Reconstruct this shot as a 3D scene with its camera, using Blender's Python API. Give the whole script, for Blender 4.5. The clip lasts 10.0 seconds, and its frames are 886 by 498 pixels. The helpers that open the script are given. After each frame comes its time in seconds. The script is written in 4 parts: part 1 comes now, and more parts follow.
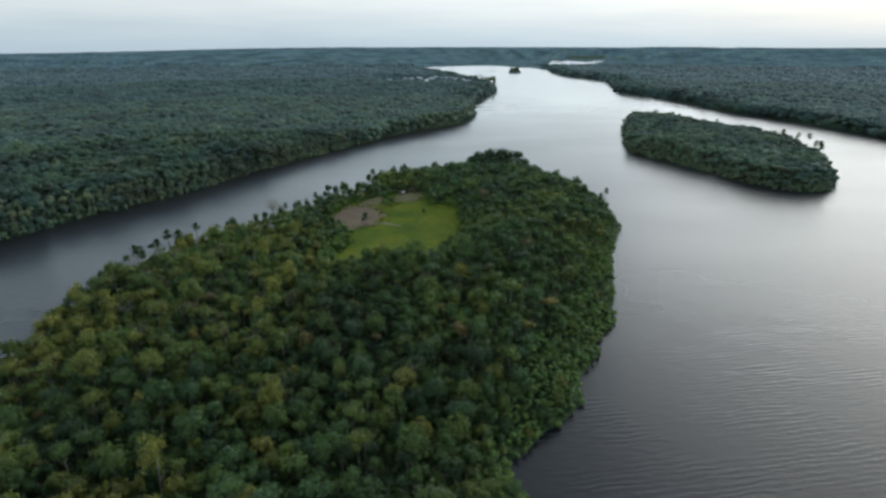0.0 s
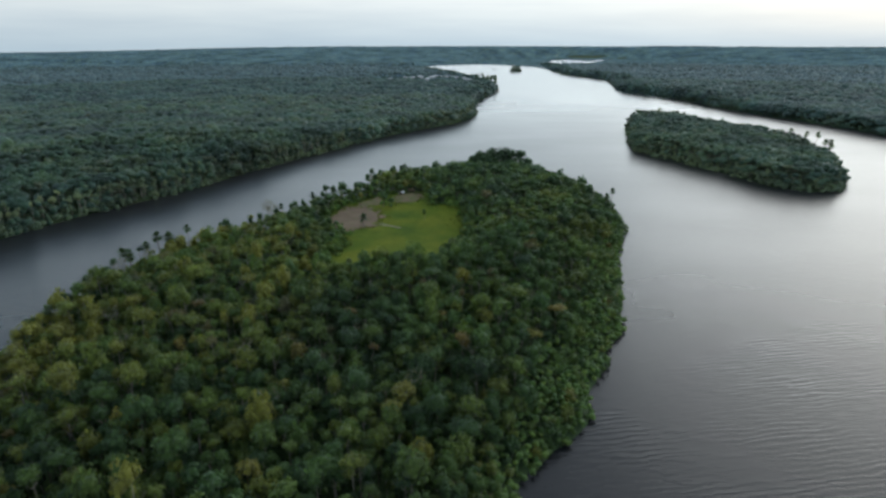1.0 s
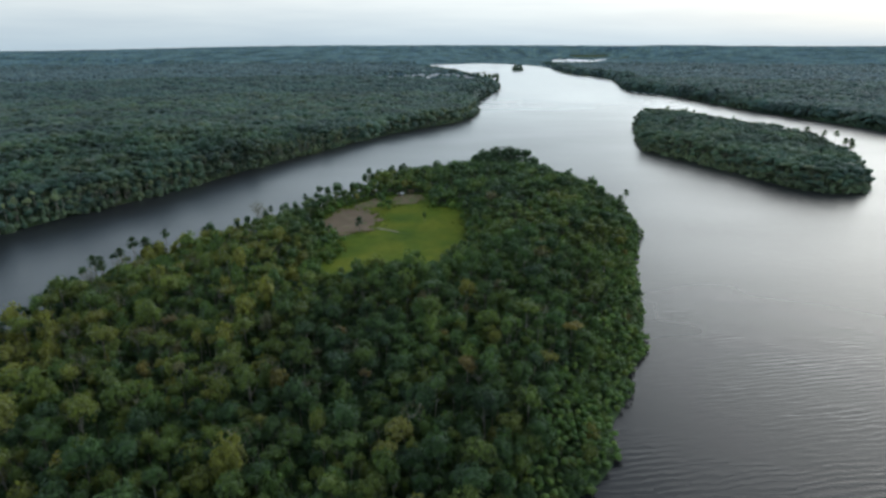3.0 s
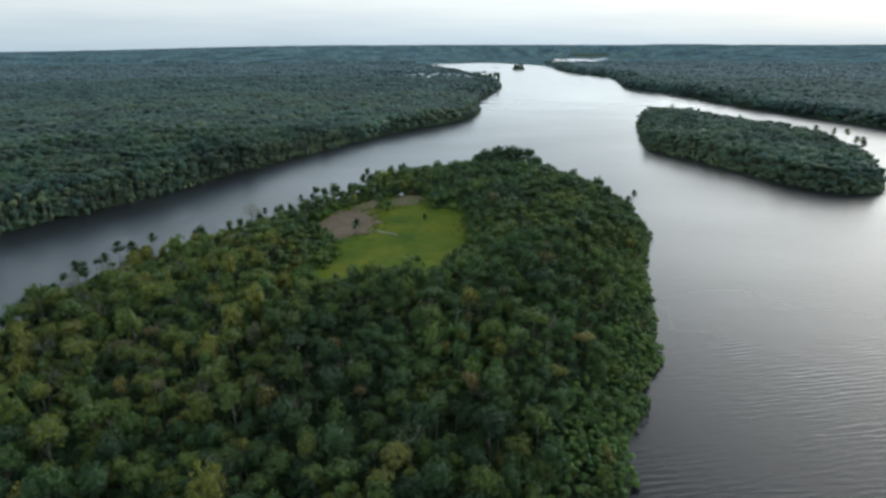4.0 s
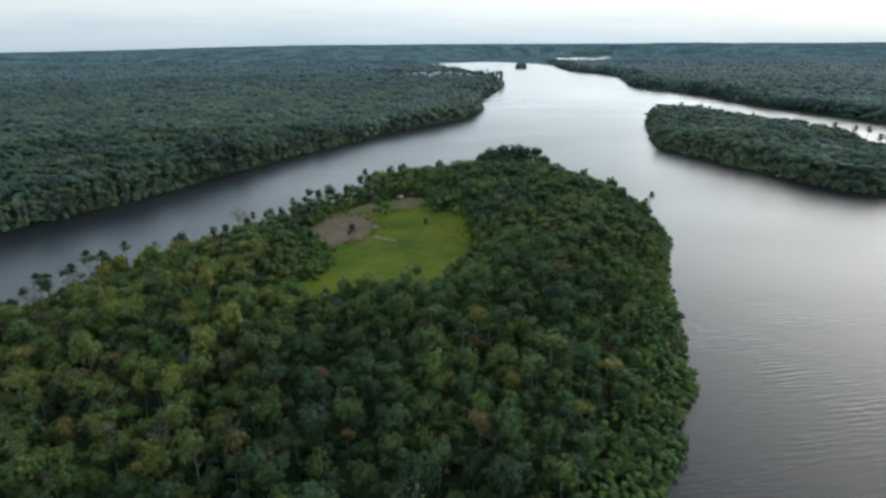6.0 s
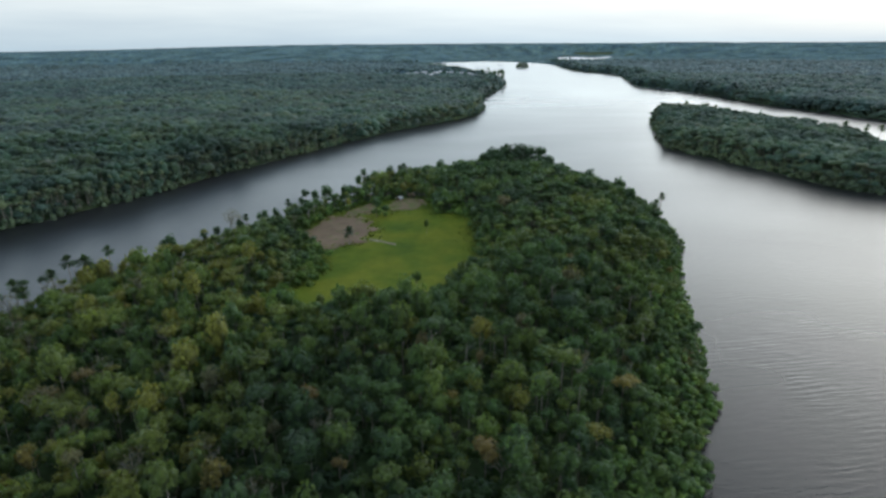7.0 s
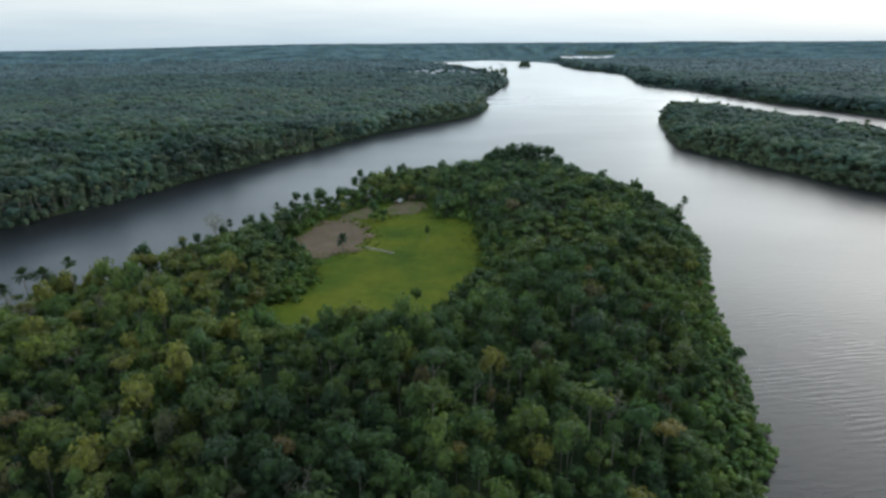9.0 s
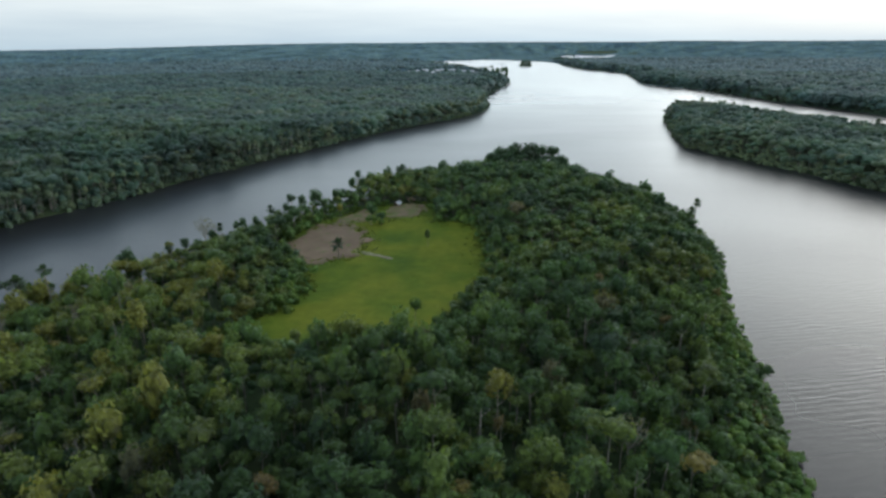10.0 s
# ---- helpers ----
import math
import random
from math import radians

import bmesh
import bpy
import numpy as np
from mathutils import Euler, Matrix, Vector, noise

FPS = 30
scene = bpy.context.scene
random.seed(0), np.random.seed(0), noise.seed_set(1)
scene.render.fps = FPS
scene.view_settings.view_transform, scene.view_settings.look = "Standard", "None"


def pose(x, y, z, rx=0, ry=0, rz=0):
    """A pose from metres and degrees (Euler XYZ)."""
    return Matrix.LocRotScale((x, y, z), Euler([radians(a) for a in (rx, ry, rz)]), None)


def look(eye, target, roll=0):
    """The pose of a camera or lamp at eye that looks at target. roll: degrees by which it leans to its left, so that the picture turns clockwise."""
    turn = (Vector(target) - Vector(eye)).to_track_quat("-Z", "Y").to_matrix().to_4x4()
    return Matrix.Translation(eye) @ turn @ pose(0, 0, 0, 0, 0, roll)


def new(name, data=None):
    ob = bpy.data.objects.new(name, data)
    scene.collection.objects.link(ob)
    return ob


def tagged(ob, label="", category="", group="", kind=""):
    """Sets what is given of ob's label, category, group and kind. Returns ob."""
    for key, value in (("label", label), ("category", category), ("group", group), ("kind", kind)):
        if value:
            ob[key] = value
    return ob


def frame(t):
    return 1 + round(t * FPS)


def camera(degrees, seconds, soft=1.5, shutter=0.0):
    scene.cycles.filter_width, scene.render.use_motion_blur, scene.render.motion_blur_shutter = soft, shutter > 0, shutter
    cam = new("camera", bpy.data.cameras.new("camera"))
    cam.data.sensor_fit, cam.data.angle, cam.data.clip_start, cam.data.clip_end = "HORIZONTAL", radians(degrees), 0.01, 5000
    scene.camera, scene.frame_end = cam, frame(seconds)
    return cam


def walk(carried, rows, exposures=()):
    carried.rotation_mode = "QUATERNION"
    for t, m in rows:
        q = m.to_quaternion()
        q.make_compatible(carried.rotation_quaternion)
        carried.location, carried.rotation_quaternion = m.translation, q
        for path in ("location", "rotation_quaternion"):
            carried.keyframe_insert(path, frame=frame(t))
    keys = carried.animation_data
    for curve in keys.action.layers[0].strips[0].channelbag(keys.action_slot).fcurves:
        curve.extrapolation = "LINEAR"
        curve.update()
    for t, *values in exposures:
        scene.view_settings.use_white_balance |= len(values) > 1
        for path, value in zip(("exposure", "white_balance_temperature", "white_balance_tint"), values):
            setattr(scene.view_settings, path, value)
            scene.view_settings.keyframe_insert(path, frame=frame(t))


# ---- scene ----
cam = camera(75.0, 10.0, soft=2.8)
PATH = [
    (0, (0.506, 1.693, 109.218), (0.489, 3.579, 108.553), -0.2),
    (0.5, (0.268, 7.356, 108.168), (0.251, 9.242, 107.502), -0.2),
    (1, (0.163, 13.244, 107.036), (0.144, 15.129, 106.369), -0.2),
    (1.5, (0.07, 19.078, 105.901), (0.05, 20.963, 105.233), -0.2),
    (2, (-0.08, 25.028, 104.728), (-0.1, 26.913, 104.059), -0.1),
    (2.5, (-0.245, 30.933, 103.544), (-0.266, 32.818, 102.876), -0.1),
    (4, (-0.614, 49.492, 99.722), (-0.639, 51.377, 99.054), -0.3),
    (4.5, (-0.795, 55.31, 98.77), (-0.821, 57.194, 98.101), -0.3),
    (5, (-1.011, 61.242, 97.613), (-1.037, 63.126, 96.944), -0.3),
    (5.5, (-1.106, 67.091, 96.502), (-1.135, 68.975, 95.834), -0.4),
    (7, (-1.62, 85.443, 92.751), (-1.655, 87.328, 92.082), -0.5),
    (7.5, (-1.964, 91.339, 91.76), (-1.999, 93.224, 91.091), -0.4),
    (8, (-2.156, 97.203, 90.634), (-2.192, 99.088, 89.964), -0.5),
    (8.5, (-2.297, 103.403, 89.485), (-2.335, 105.287, 88.817), -0.5),
    (9, (-2.65, 109.478, 88.37), (-2.689, 111.362, 87.701), -0.5),
    (9.5, (-2.959, 115.763, 87.382), (-2.998, 117.647, 86.712), -0.5),
    (10, (-3.184, 121.863, 86.416), (-3.224, 123.747, 85.746), -0.5),
]
walk(cam, [(t, look(eye, target, roll)) for t, eye, target, roll in PATH], [(0.0, -0.10), (4.0, 0.0), (10.0, 0.07)])

# ---------------------------------------------------------------- light
SUN_AZ, SUN_EL = radians(43.0), radians(20.0)          # azimuth counted from +y towards +x
SUN_DIR = Vector((math.sin(SUN_AZ) * math.cos(SUN_EL), math.cos(SUN_AZ) * math.cos(SUN_EL), math.sin(SUN_EL)))


class Nodes:
    """Short hand for building node trees."""

    def __init__(self, tree):
        self.tree = tree
        tree.nodes.clear()

    def add(self, kind, **values):
        n = self.tree.nodes.new(kind)
        for key, value in values.items():
            if key == "op":
                n.operation = value
            elif key == "blend":
                n.blend_type = value
            elif key == "clamp":
                n.use_clamp = value
        return n

    def link(self, a, b):
        self.tree.links.new(a, b)

    def feed(self, socket, value):
        if isinstance(value, (int, float)):
            socket.default_value = value
        elif isinstance(value, (tuple, list)):
            socket.default_value = value if len(value) == len(socket.default_value) else (*value, 1.0)
        else:
            self.link(value, socket)

    def math(self, op, a, b=0.0, clamp=False):
        n = self.add("ShaderNodeMath", op=op, clamp=clamp)
        self.feed(n.inputs[0], a)
        self.feed(n.inputs[1], b)
        return n.outputs[0]

    def mix(self, f, a, b, blend="MIX"):
        n = self.add("ShaderNodeMixRGB", blend=blend)
        for s, v in zip(n.inputs, (f, a, b)):
            self.feed(s, v)
        return n.outputs[0]

    def noise(self, vector, scale, detail=3.0, rough=0.55):
        n = self.add("ShaderNodeTexNoise")
        self.link(vector, n.inputs["Vector"])
        n.inputs["Scale"].default_value, n.inputs["Detail"].default_value = scale, detail
        n.inputs["Roughness"].default_value = rough
        return n.outputs["Fac"]

    def ramp(self, f, stops, mode="LINEAR"):
        n = self.add("ShaderNodeValToRGB")
        n.color_ramp.interpolation = mode
        els = n.color_ramp.elements
        while len(els) < len(stops):
            els.new(0.5)
        for e, (p, c) in zip(els, stops):
            e.position = p
            e.color = (*c, 1.0) if len(c) == 3 else c
        self.feed(n.inputs[0], f)
        return n.outputs[0]

    def stretch(self, vector, scale):
        n = self.add("ShaderNodeVectorMath", op="MULTIPLY")
        self.link(vector, n.inputs[0])
        n.inputs[1].default_value = scale
        return n.outputs[0]

    def range(self, v, a, b, c=0.0, d=1.0, smooth=True):
        n = self.add("ShaderNodeMapRange")
        n.interpolation_type = "SMOOTHSTEP" if smooth else "LINEAR"
        self.feed(n.inputs[0], v)
        for i, x in enumerate((a, b, c, d)):
            self.feed(n.inputs[i + 1], x)
        return n.outputs[0]


def make_world():
    world = bpy.data.worlds.new("sky")
    world.use_nodes = True
    scene.world = world
    k = Nodes(world.node_tree)
    way = k.add("ShaderNodeTexCoord").outputs["Generated"]
    split = k.add("ShaderNodeSeparateXYZ")
    k.link(way, split.inputs[0])
    up = k.math("MAXIMUM", split.outputs[2], 0.0)
    sky = k.add("ShaderNodeTexSky")
    sky.sky_type, sky.sun_disc = "NISHITA", False
    sky.sun_elevation, sky.sun_rotation = SUN_EL, SUN_AZ
    sky.dust_density, sky.air_density = 4.0, 1.2
    # a closed layer of thin cloud, brighter round the veiled sun
    dot = k.add("ShaderNodeVectorMath", op="DOT_PRODUCT")
    k.link(way, dot.inputs[0])
    dot.inputs[1].default_value = SUN_DIR
    near = k.math("MAXIMUM", dot.outputs["Value"], 0.0)
    glow = k.math("MULTIPLY", k.math("POWER", near, 8.0), k.range(up, 0.07, 0.26))
    # unseen bright band over the horizon and lifted zenith, added to light water and treetops
    layer = k.ramp(up, [(0.0, (0.48, 0.59, 0.67)), (0.035, (0.59, 0.68, 0.735)), (0.075, (0.74, 0.80, 0.825)), (0.095, (1.74, 1.98, 2.08)), (0.19, (2.20, 2.53, 2.70)), (0.31, (0.52, 0.70, 0.85)), (0.5, (0.262, 0.368, 0.485)), (0.68, (0.285, 0.388, 0.50)), (1.0, (0.60, 0.71, 0.80))])
    drift = k.stretch(way, (2.0, 2.0, 22.0))
    cloud = k.noise(drift, 2.2, 5.0, 0.6)
    layer = k.mix(1.0, layer, k.ramp(cloud, [(0.3, (0.93, 0.95, 0.97)), (0.7, (1.05, 1.05, 1.04))]), "MULTIPLY")
    side = k.range(near, 0.25, 0.95, 0.92, 1.06)
    layer = k.mix(1.0, layer, side, "MULTIPLY")
    warm = k.mix(1.0, (1.0, 1.0, 0.97), glow, "MULTIPLY")
    layer = k.mix(1.0, layer, k.mix(1.0, warm, (GLOW, GLOW, GLOW), "MULTIPLY"), "ADD")
    back = k.add("ShaderNodeBackground")
    k.link(layer, back.inputs[0])
    back.inputs[1].default_value = CLOUD
    clear = k.add("ShaderNodeBackground")
    k.link(sky.outputs[0], clear.inputs[0])
    clear.inputs[1].default_value = 0.012
    both = k.add("ShaderNodeAddShader")
    k.link(back.outputs[0], both.inputs[0])
    k.link(clear.outputs[0], both.inputs[1])
    out = k.add("ShaderNodeOutputWorld")
    k.link(both.outputs[0], out.inputs[0])


GLOW, CLOUD = 1.2, 1.17
make_world()
sun = new("sun", bpy.data.lights.new("sun", "SUN"))
sun.data.energy, sun.data.angle, sun.data.color = 0.6, radians(50), (0.98, 1.0, 0.96)
sun.matrix_world = look((0, 0, 0), -SUN_DIR) @ pose(0, 0, 0)
sun.location = SUN_DIR * 400


# ---------------------------------------------------------------- materials
def material(name):
    m = bpy.data.materials.new(name)
    m.use_nodes = True
    return m, Nodes(m.node_tree)


def surface(k, colour, rough=0.8, bump=None, specular=0.4, haze_sheen=0.0, metal=0.0):
    p = k.add("ShaderNodeBsdfPrincipled")
    k.feed(p.inputs["Base Color"], colour)
    k.feed(p.inputs["Roughness"], rough)
    p.inputs["Specular IOR Level"].default_value = specular
    p.inputs["Metallic"].default_value = metal
    p.inputs["Sheen Weight"].default_value = haze_sheen
    p.inputs["Sheen Roughness"].default_value = 0.45
    # bluish sheen stands in for haze in front of the foliage
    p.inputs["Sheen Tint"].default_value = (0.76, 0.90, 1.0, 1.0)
    if bump is not None:
        b = k.add("ShaderNodeBump")
        b.inputs["Strength"].default_value = bump[1]
        b.inputs["Distance"].default_value = bump[2]
        k.link(bump[0], b.inputs["Height"])
        k.link(b.outputs[0], p.inputs["Normal"])
    out = k.add("ShaderNodeOutputMaterial")
    k.link(p.outputs[0], out.inputs[0])
    return p


def place_of(k):
    return k.add("ShaderNodeNewGeometry").outputs["Position"]


def foliage(name, stops, haze_sheen=0.10, spread=0.24, patchy=0.25, grain=1.1, relief=0.9, mottle=0.45):
    """Leaves: a hue for each tree, a shade for each spray of leaves, shaded gaps between clusters painted by noise."""
    m, k = material(name)
    geo = k.add("ShaderNodeNewGeometry")
    tint = k.add("ShaderNodeAttribute")
    tint.attribute_name = "tint"
    own = k.add("ShaderNodeObjectInfo").outputs["Random"]
    lone = k.math("LESS_THAN", tint.outputs["Fac"], 0.0001)
    hue = k.math("ADD", tint.outputs["Fac"], k.math("MULTIPLY", k.math("MULTIPLY", own, 0.93), lone))
    colour = k.ramp(hue, stops)
    leaf = k.range(geo.outputs["Random Per Island"], 0.0, 1.0, 1.0 - spread, 1.0 + spread, smooth=False)
    patch = k.range(k.noise(geo.outputs["Position"], 0.025, 3.0), 0.3, 0.7, 1.0 - patchy, 1.0 + patchy)
    # noise paints dark gaps between leaf clusters into the colour
    cluster = k.noise(geo.outputs["Position"], grain, 4.0, 0.68)
    leaf = k.math("MULTIPLY", leaf, k.range(cluster, 0.3, 0.68, 1.1 - mottle, 1.1 + mottle, smooth=False))
    colour = k.mix(1.0, colour, k.math("MULTIPLY", leaf, patch), "MULTIPLY")
    p = surface(k, colour, 0.6, (cluster, 1.0, relief), specular=0.2, haze_sheen=haze_sheen)
    through_leaf = k.add("ShaderNodeBsdfTranslucent")
    k.link(k.mix(1.0, colour, (1.3, 1.35, 0.9), "MULTIPLY"), through_leaf.inputs[0])
    both = k.add("ShaderNodeMixShader")
    both.inputs[0].default_value = 0.35
    k.link(p.outputs[0], both.inputs[1])
    k.link(through_leaf.outputs[0], both.inputs[2])
    k.link(both.outputs[0], k.tree.nodes["Material Output"].inputs[0])
    return m


LEAF_STOPS = [(0.0, (0.032, 0.062, 0.025)), (0.25, (0.046, 0.088, 0.027)), (0.5, (0.069, 0.114, 0.027)),
              (0.72, (0.102, 0.136, 0.028)), (0.86, (0.122, 0.142, 0.027)), (0.93, (0.164, 0.150, 0.029)),
              (0.965, (0.158, 0.113, 0.037)), (1.0, (0.113, 0.116, 0.060))]
# bank to horizon: haze painted into the leaf colours, bluer with distance
HAZY_BANK_STOPS = [(0.0, (0.032, 0.062, 0.049)), (0.4, (0.044, 0.084, 0.054)), (0.75, (0.069, 0.106, 0.054)), (0.93, (0.103, 0.122, 0.065)), (1.0, (0.139, 0.149, 0.124))]
HAZY_INLAND_STOPS = [(0.0, (0.037, 0.071, 0.066)), (0.4, (0.044, 0.085, 0.073)), (0.75, (0.060, 0.100, 0.073)), (0.93, (0.080, 0.114, 0.077)), (1.0, (0.116, 0.131, 0.117))]
HAZY_HORIZON_STOPS = [(0.0, (0.072, 0.112, 0.126)), (0.4, (0.080, 0.128, 0.138)), (0.75, (0.096, 0.144, 0.136)), (1.0, (0.135, 0.168, 0.160))]
HAZY_CANOPY_STOPS = [(0.0, (0.080, 0.125, 0.162)), (0.4, (0.100, 0.159, 0.184)), (0.75, (0.133, 0.199, 0.180)), (0.93, (0.188, 0.228, 0.203)), (1.0, (0.276, 0.259, 0.294))]
# sheen weights rise on the farther leaves, in place of haze
leaves = foliage("leaves", LEAF_STOPS, 0.15)
hazy_bank_leaves = foliage("hazy_bank_leaves", HAZY_BANK_STOPS, 0.24, 0.14, 0.45, 0.55, 1.2, 0.3)
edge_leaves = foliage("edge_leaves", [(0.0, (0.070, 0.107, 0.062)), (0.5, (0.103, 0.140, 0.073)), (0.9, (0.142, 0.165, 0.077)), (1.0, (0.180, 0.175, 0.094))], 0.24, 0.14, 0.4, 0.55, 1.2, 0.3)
hazy_inland_leaves = foliage("hazy_inland_leaves", HAZY_INLAND_STOPS, 0.16, 0.12, 0.45, 0.3, 1.2, 0.25)
hazy_horizon_leaves = foliage("hazy_horizon_leaves", HAZY_HORIZON_STOPS, 0.12, 0.1, 0.4, 0.2, 1.2, 0.2)
shrub_leaves = foliage("shrub_leaves", [(0.0, (0.062, 0.123, 0.032)), (0.6, (0.095, 0.161, 0.035)), (1.0, (0.142, 0.207, 0.038))])
tall_grass = foliage("tall_grass", [(0.0, (0.040, 0.075, 0.018)), (0.5, (0.072, 0.105, 0.017)), (1.0, (0.105, 0.126, 0.014))], 0.05, 0.15)
palm_leaves = foliage("palm_leaves", [(0.0, (0.030, 0.052, 0.022)), (1.0, (0.055, 0.085, 0.034))])


def make_bark(name, a, b):
    m, k = material(name)
    at = place_of(k)
    f = k.noise(k.stretch(at, (1.0, 1.0, 0.35)), 3.0, 4.0)
    surface(k, k.ramp(f, [(0.3, a), (0.7, b)]), 0.85, (f, 0.5, 0.05))
    return m


bark = make_bark("pale_bark", (0.13, 0.11, 0.085), (0.32, 0.29, 0.24))
grey_wood = make_bark("grey_wood", (0.15, 0.14, 0.11), (0.32, 0.30, 0.24))


def make_hazy_canopy():
    """Closed forest seen from far off: haze and the shade between crowns are put into its colour."""
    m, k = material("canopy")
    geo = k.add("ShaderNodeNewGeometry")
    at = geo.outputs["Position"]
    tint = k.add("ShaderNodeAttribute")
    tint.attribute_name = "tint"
    colour = k.ramp(tint.outputs["Fac"], HAZY_CANOPY_STOPS)
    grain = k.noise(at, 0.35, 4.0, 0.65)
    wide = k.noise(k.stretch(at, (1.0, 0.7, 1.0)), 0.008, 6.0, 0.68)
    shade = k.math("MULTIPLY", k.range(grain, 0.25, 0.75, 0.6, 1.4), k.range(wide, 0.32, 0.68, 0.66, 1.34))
    # crown-sized noise darkens the colour like shade between the crowns
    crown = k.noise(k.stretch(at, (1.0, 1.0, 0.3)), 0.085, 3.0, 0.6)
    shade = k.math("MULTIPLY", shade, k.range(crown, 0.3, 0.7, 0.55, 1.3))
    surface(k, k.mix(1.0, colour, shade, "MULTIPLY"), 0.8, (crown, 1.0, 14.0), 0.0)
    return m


hazy_canopy_leaves = make_hazy_canopy()


def make_ground():
    m, k = material("forest_floor")
    at = place_of(k)
    a, b = k.noise(at, 0.03, 5.0), k.noise(at, 0.6, 4.0)
    c = k.ramp(a, [(0.3, (0.022, 0.046, 0.014)), (0.5, (0.030, 0.056, 0.016)), (0.7, (0.042, 0.055, 0.020))])
    c = k.mix(1.0, c, k.ramp(b, [(0.3, (0.7, 0.7, 0.7)), (0.7, (1.25, 1.25, 1.2))]), "MULTIPLY")
    surface(k, c, 0.9, (b, 0.6, 0.3))
    return m


def make_grass():
    m, k = material("grass")
    at = place_of(k)
    a, b, c = k.noise(at, 0.035, 4.0), k.noise(at, 0.25, 5.0, 0.65), k.noise(at, 2.5, 3.0)
    colour = k.ramp(a, [(0.32, (0.050, 0.086, 0.014)), (0.46, (0.080, 0.114, 0.014)), (0.62, (0.121, 0.138, 0.017))])
    colour = k.mix(1.0, colour, k.ramp(b, [(0.3, (0.8, 0.83, 0.8)), (0.7, (1.16, 1.14, 1.1))]), "MULTIPLY")
    colour = k.mix(1.0, colour, k.ramp(c, [(0.3, (0.85, 0.85, 0.85)), (0.7, (1.12, 1.12, 1.1))]), "MULTIPLY")
    surface(k, colour, 0.9, (c, 0.6, 0.25), 0.04)
    return m


def make_soil(name, low, high, green=0.0, cover=0.52):
    m, k = material(name)
    at = place_of(k)
    a, b = k.noise(at, 0.12, 5.0), k.noise(at, 1.5, 4.0)
    colour = k.mix(1.0, k.ramp(a, [(0.32, low), (0.68, high)]), k.ramp(b, [(0.3, (0.8, 0.8, 0.8)), (0.7, (1.15, 1.15, 1.15))]), "MULTIPLY")
    tufts = k.range(k.noise(at, 0.22, 6.0, 0.7), cover, cover + 0.14, 0.0, green)
    colour = k.mix(tufts, colour, (0.075, 0.095, 0.016))
    surface(k, colour, 0.92, (b, 0.5, 0.1))
    return m


def make_water():
    m, k = material("river_water")
    at = place_of(k)
    turn = k.add("ShaderNodeVectorRotate")
    turn.inputs["Angle"].default_value = radians(-9)
    k.link(at, turn.inputs["Vector"])
    lie = turn.outputs[0]
    split = k.add("ShaderNodeSeparateXYZ")
    k.link(at, split.inputs[0])
    train = k.add("ShaderNodeTexWave")
    train.wave_type, train.bands_direction = "BANDS", "Y"
    k.link(k.stretch(lie, (0.45, 1.0, 1.0)), train.inputs["Vector"])
    for key, value in (("Scale", 0.15), ("Distortion", 6.0), ("Detail", 2.0), ("Detail Scale", 1.3), ("Detail Roughness", 0.6)):
        train.inputs[key].default_value = value
    patches = k.range(k.noise(k.stretch(at, (0.022, 0.035, 0.02)), 1.0, 3.0, 0.6), 0.42, 0.62)
    swell = k.noise(k.stretch(lie, (0.16, 0.6, 0.4)), 1.0, 2.0, 0.5)
    chop = k.noise(k.stretch(lie, (0.8, 2.0, 1.0)), 1.0, 2.0)
    gust = k.range(k.noise(k.stretch(at, (0.006, 0.012, 0.01)), 1.0, 3.0, 0.5), 0.3, 0.7)
    lift = k.math("ADD", k.math("MULTIPLY", swell, 0.21), k.math("MULTIPLY", chop, 0.10))
    lift = k.math("ADD", lift, k.math("MULTIPLY", k.math("MULTIPLY", train.outputs["Fac"], patches), 0.12))
    # ripple relief fades along y to suit the camera's view
    bump_fade = k.range(split.outputs[1], 130.0, 620.0, 1.0, 0.12)
    lift = k.math("MULTIPLY", lift, bump_fade)
    silt = k.ramp(k.noise(at, 0.01, 3.0), [(0.3, (0.010, 0.011, 0.013)), (0.7, (0.015, 0.015, 0.017))])
    # rougher stretch along y, set to fit the camera's view
    midriver = k.math("MULTIPLY", k.range(split.outputs[1], 150.0, 420.0, 0.0, 1.0), k.range(split.outputs[1], 650.0, 1300.0, 1.0, 0.0))
    rough = k.math("ADD", k.range(midriver, 0.0, 1.0, 0.24, 0.30, smooth=False), k.range(gust, 0.0, 1.0, 0.0, 0.03, smooth=False))
    p = surface(k, silt, rough, (lift, 1.0, 0.42), 0.5)
    p.inputs["IOR"].default_value = 1.333
    return m


def plain(name, colour, rough=0.7, grain=0.15, scale=4.0, metal=0.0):
    m, k = material(name)
    f = k.noise(place_of(k), scale, 4.0)
    lo, hi = 1 - grain, 1 + grain
    surface(k, k.mix(1.0, colour, k.ramp(f, [(0.3, (lo, lo, lo)), (0.7, (hi, hi, hi))]), "MULTIPLY"), rough, (f, 0.3, 0.02), metal=metal)
    return m


forest_floor, grass, water_stuff = make_ground(), make_grass(), make_water()
soil = make_soil("bare_soil", (0.116, 0.074, 0.045), (0.172, 0.116, 0.072), 0.95)
grassy_soil = make_soil("grassy_soil", (0.116, 0.074, 0.045), (0.172, 0.116, 0.072), 0.9, 0.44)
sand = make_soil("pale_sand", (0.17, 0.14, 0.10), (0.28, 0.245, 0.175), 0.9, 0.47)
white_wall = plain("white_wall", (0.58, 0.57, 0.54))
tin_roof = plain("tin_roof", (0.55, 0.56, 0.58), 0.45, 0.2, 2.0, 0.6)
